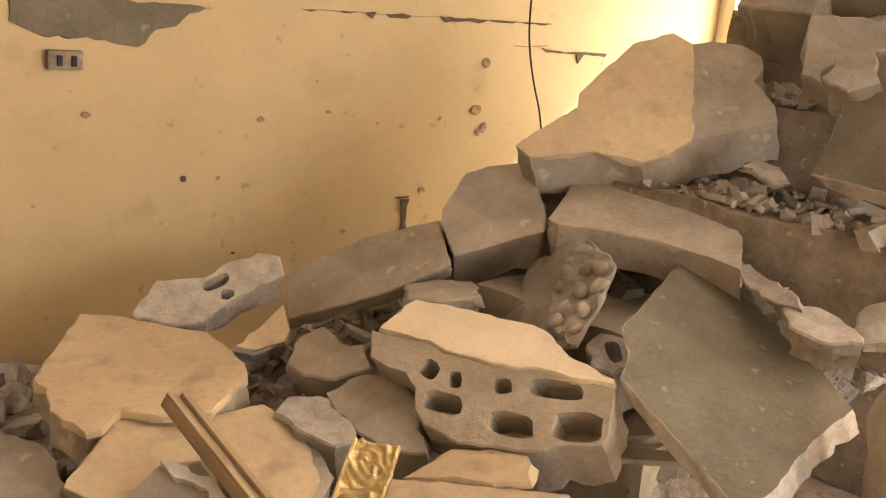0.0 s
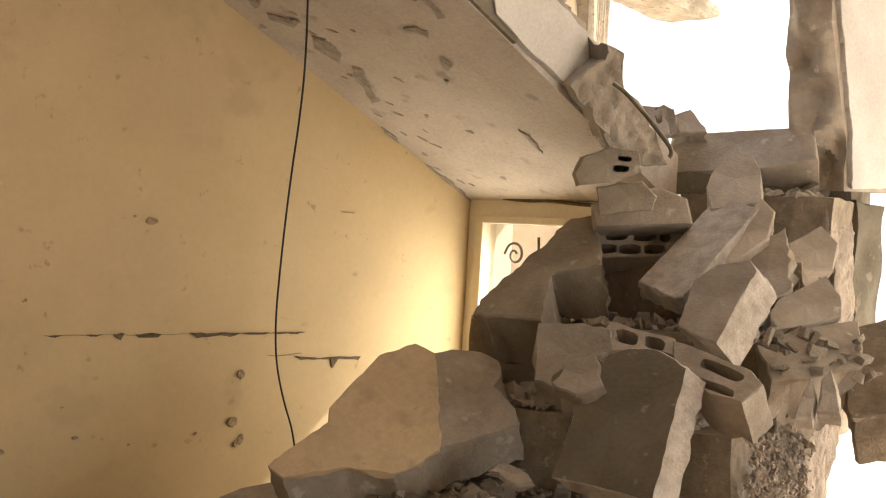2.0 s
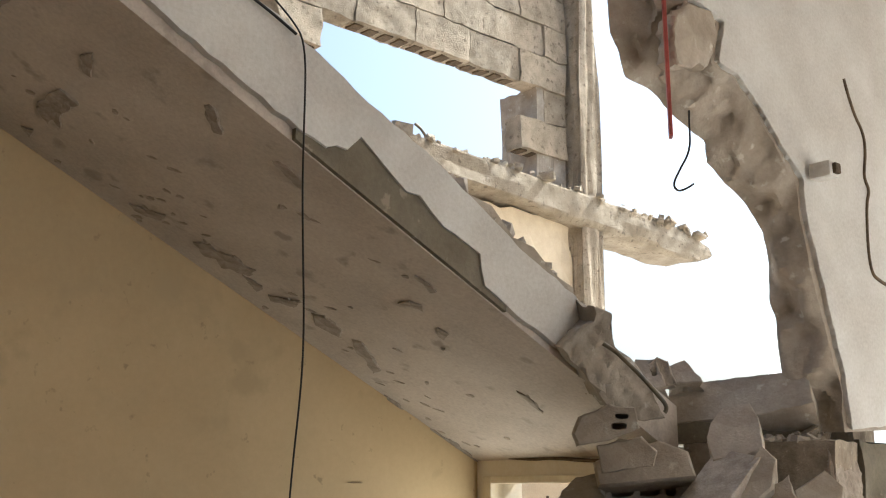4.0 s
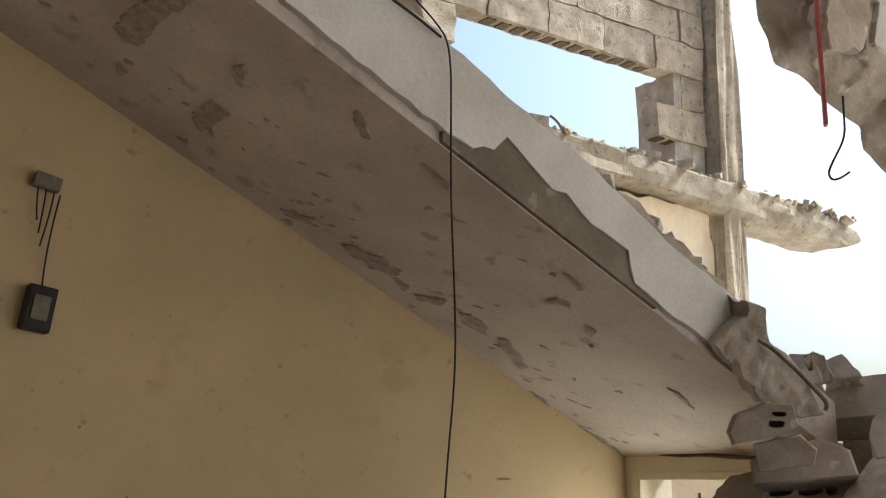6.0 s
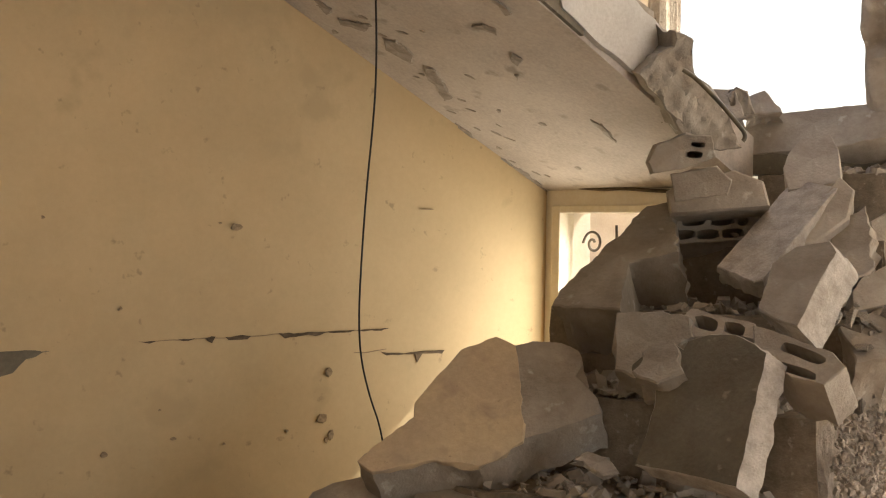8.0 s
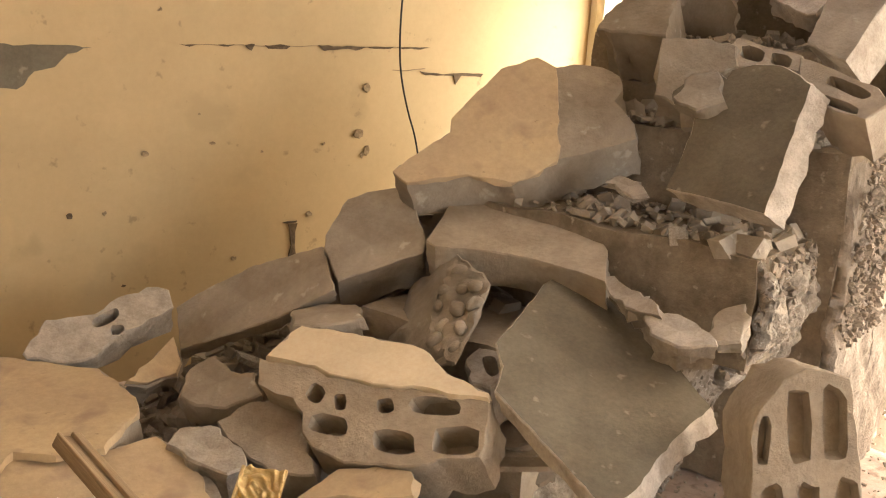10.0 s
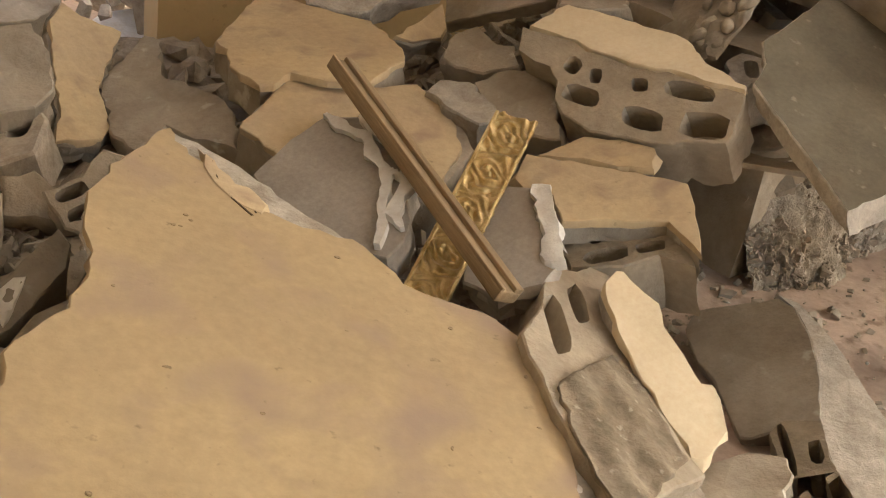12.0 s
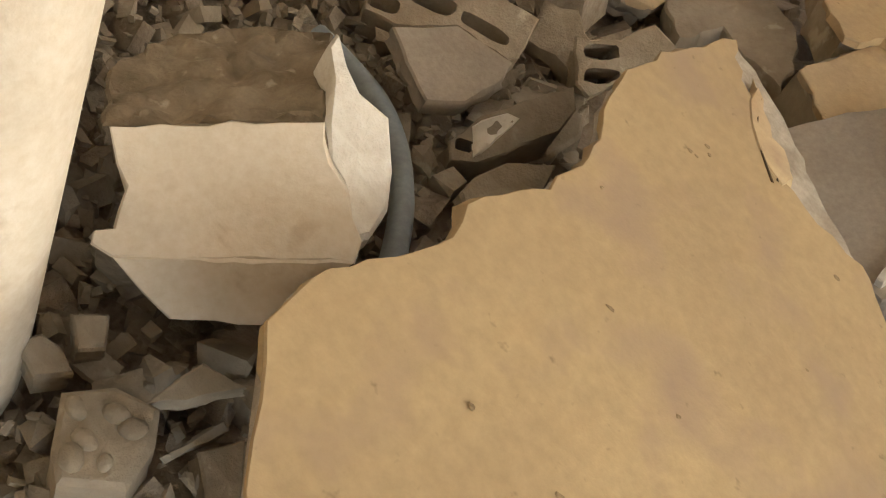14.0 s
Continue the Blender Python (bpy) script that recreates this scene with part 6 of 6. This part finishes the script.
# pipe and wires at the torn wall
pipe = part("red_pipe", box_bm(-0.014, 0.014, -0.005, 0.005, -0.2, 0.3, 0.003), "red")
pipe.matrix_world = pose(2.276, 1.430, 2.649, 0, 3, 40)
tagged(pipe, "red plastic strip hanging from the torn wall", "pipe")
tagged(tube("loose_wire", [(2.547, 1.550, 2.738), (2.541, 1.550, 2.569), (2.540, 1.550, 2.503), (2.477, 1.550, 2.427), (2.446, 1.550, 2.382), (2.482, 1.550, 2.368), (2.547, 1.550, 2.407)], 0.003, "black"), "thin loose wire dangling in the opening", "wire")
tagged(tube("blue_pipe", [(-0.249, 1.295, 0.420), (-0.157, 1.237, 0.420), (-0.109, 1.178, 0.420), (-0.072, 1.103, 0.420), (-0.046, 1.004, 0.420), (-0.040, 0.924, 0.420)], 0.016, "blue"), "curved grey blue plastic pipe beside a broken block", "pipe")

# stub pipe on the stucco
stub = part("pipe_stub", box_bm(-0.03, 0.03, -0.05, 0.02, -0.025, 0.025, 0.012), "stucco")
stub.matrix_world = pose(2.977, 1.400, 2.495)
tagged(stub, "short metal pipe stub sticking out of the wall", "pipe")
# Solid dark plug painted as the pipe's shaded inside.
part("mouth_shade", box_bm(-0.016, 0.016, -0.062, -0.045, -0.016, 0.016, 0.006), "hole", stub)

# cream column close to the camera at the end
col = part("cream_column", box_bm(-0.5, 0.0, -0.2, 0.4, 0.0, 2.6, 0.1, 8), "offwhite", smooth=True)
col.matrix_world = pose(-0.361, 0.754, 0.3, 0, 0, 23)
tagged(col, "smooth cream painted column beside the rubble", "column")

# ---- outside: ruined neighbour with block wall, pillar and beam ----
NY = 6.0
ruin = tagged(new("ruined_house"), "ruined concrete house frame with a torn block wall", "house")
ruin.matrix_world = Matrix.Translation((0, -0.137, 1.56)) @ Matrix.Scale(0.674, 4) @ Matrix.Translation((0, 0.137, -1.56))


def ruin_part(name, bm, mat="facade", label=""):
    return part(name, bm, mat, ruin, label)


ruin_part("pillar", rough_box(6.93, 7.3, NY + 0.05, NY + 0.5, -1.2, 5.1, 0.2, 0.012), "concrete")
ruin_part("pillar", rough_box(7.32, 7.62, NY - 0.1, NY + 0.4, -1.2, 9.5, 0.3, 0.035), "facade", "pale rough corner pillar")
def ragged_beam():
    bm = bmesh.new()
    prev = None
    for i in range(131):
        x = 4.4 + 4.85 * i / 130
        end = min(1.0, (130 - i) / 10 + 0.45)
        ring = []
        for j in range(20):
            t = 2 * math.pi * j / 20
            cy, cz = math.copysign(abs(math.cos(t)) ** 0.35, math.cos(t)), math.copysign(abs(math.sin(t)) ** 0.35, math.sin(t))
            p = Vector((x * 1.3, cy, cz))
            k = 0.045 * noise.noise(p * 1.3) + 0.012 * noise.noise(p * 4)
            ring.append(bm.verts.new((x, NY + 0.1 + cy * (0.25 + k), 4.02 - 0.055 * (x - 7.2) + cz * (0.14 * end + k))))
        if prev:
            for j in range(20):
                bm.faces.new((prev[j], ring[j], ring[(j + 1) % 20], prev[(j + 1) % 20]))
        else:
            bm.faces.new(ring)
        prev = ring
    bm.faces.new(prev[::-1])
    return bm


beam = ruin_part("beam", ragged_beam(), "facade", "broken concrete beam with bare edges")
for x, s in ((5.6, -1),):
    tube("rebar", [(x, NY, 4.2), (x + 0.05 * s, NY - 0.03, 4.34), (x + 0.17 * s, NY - 0.02, 4.38)], 0.012, "iron", beam, "bent rusty steel bar")
ruin_part("wall_stub", rough_box(5.9, 7.3, NY + 0.02, NY + 0.2, 1.8, 3.9, 0.2, 0.02), "cream", "peeling cream wall under the beam")
rb = random.Random(4)
for r in range(13):
    z = 4.48 + r * 0.302
    x = 7.3
    first = True
    while x > 1.8:
        w = 0.3 if first and r % 2 else 0.61
        first = False
        x0 = x - w
        low = 4.4 if x0 > 6.4 else 4.75 if x0 < 4.5 else 5.0
        if z > low:
            blk = part("block", rough_box(x0 + 0.006, x - 0.006, NY + 0.03 + rb.gauss(0, 0.012), NY + 0.22, z + 0.006, z + 0.296, 0.07, 0.009), "facade", ruin, smooth="worn")
            if z < low + 0.3:
                for q in range(max(1, int(w / 0.15))):
                    # Solid dark boxes stand for the shade inside open cells.
                    part("cell", box_bm(x0 + 0.03 + 0.15 * q, x0 + 0.12 + 0.15 * q, NY + 0.07, NY + 0.19, z - 0.006, z + 0.02, 0.004), "hole", blk, "dark box for the shade of an open cell")
        x = x0
def on_beam(r):
    x = r.uniform(3.0, 6.2)
    return (x, 4.0 + r.uniform(-0.12, 0.15), 3.305 - 0.055 * (x - 4.85) + r.uniform(-0.02, 0.02))


stuff("beam_rubble", rubble_bm(330, on_beam, 0.015, 0.075, 21), "facade", "broken bits along the top of the beam")
# The house glows by itself; no sun reaches this side.
setting("backdrop_house", box_bm(24, 27, -6, 14.1, 0.1, 5.3), "house_glow", "pale house in the distance, glowing in place of sunlight", "house")

tagged(tube("loose_wire", [(1.010, 1.750, 2.645), (1.091, 1.750, 2.637), (1.168, 1.750, 2.629), (1.233, 1.750, 2.605), (1.293, 1.750, 2.581), (1.339, 1.750, 2.559)], 0.0035, "black"), "thin dark wire lying on the flight edge", "wire")
tagged(tube("crack", [(3.236, 1.428, 2.865), (3.275, 1.428, 2.764), (3.341, 1.428, 2.706), (3.343, 1.428, 2.633), (3.313, 1.428, 2.552), (3.350, 1.428, 2.514), (3.314, 1.428, 2.461), (3.298, 1.428, 2.242), (3.373, 1.428, 2.218), (3.501, 1.428, 2.199)], 0.006, "hole"), "long dark crack in the stucco", "crack", kind="structure")

rebar = tube("bent_rebar", [(2.224, 1.629, 1.939), (2.243, 1.609, 1.923), (2.268, 1.583, 1.886), (2.287, 1.563, 1.858), (2.312, 1.537, 1.815), (2.333, 1.513, 1.776), (2.327, 1.523, 1.764)], 0.0055, "iron")
tagged(rebar, "bent rusty steel bar sticking out of the broken flight", "rebar")
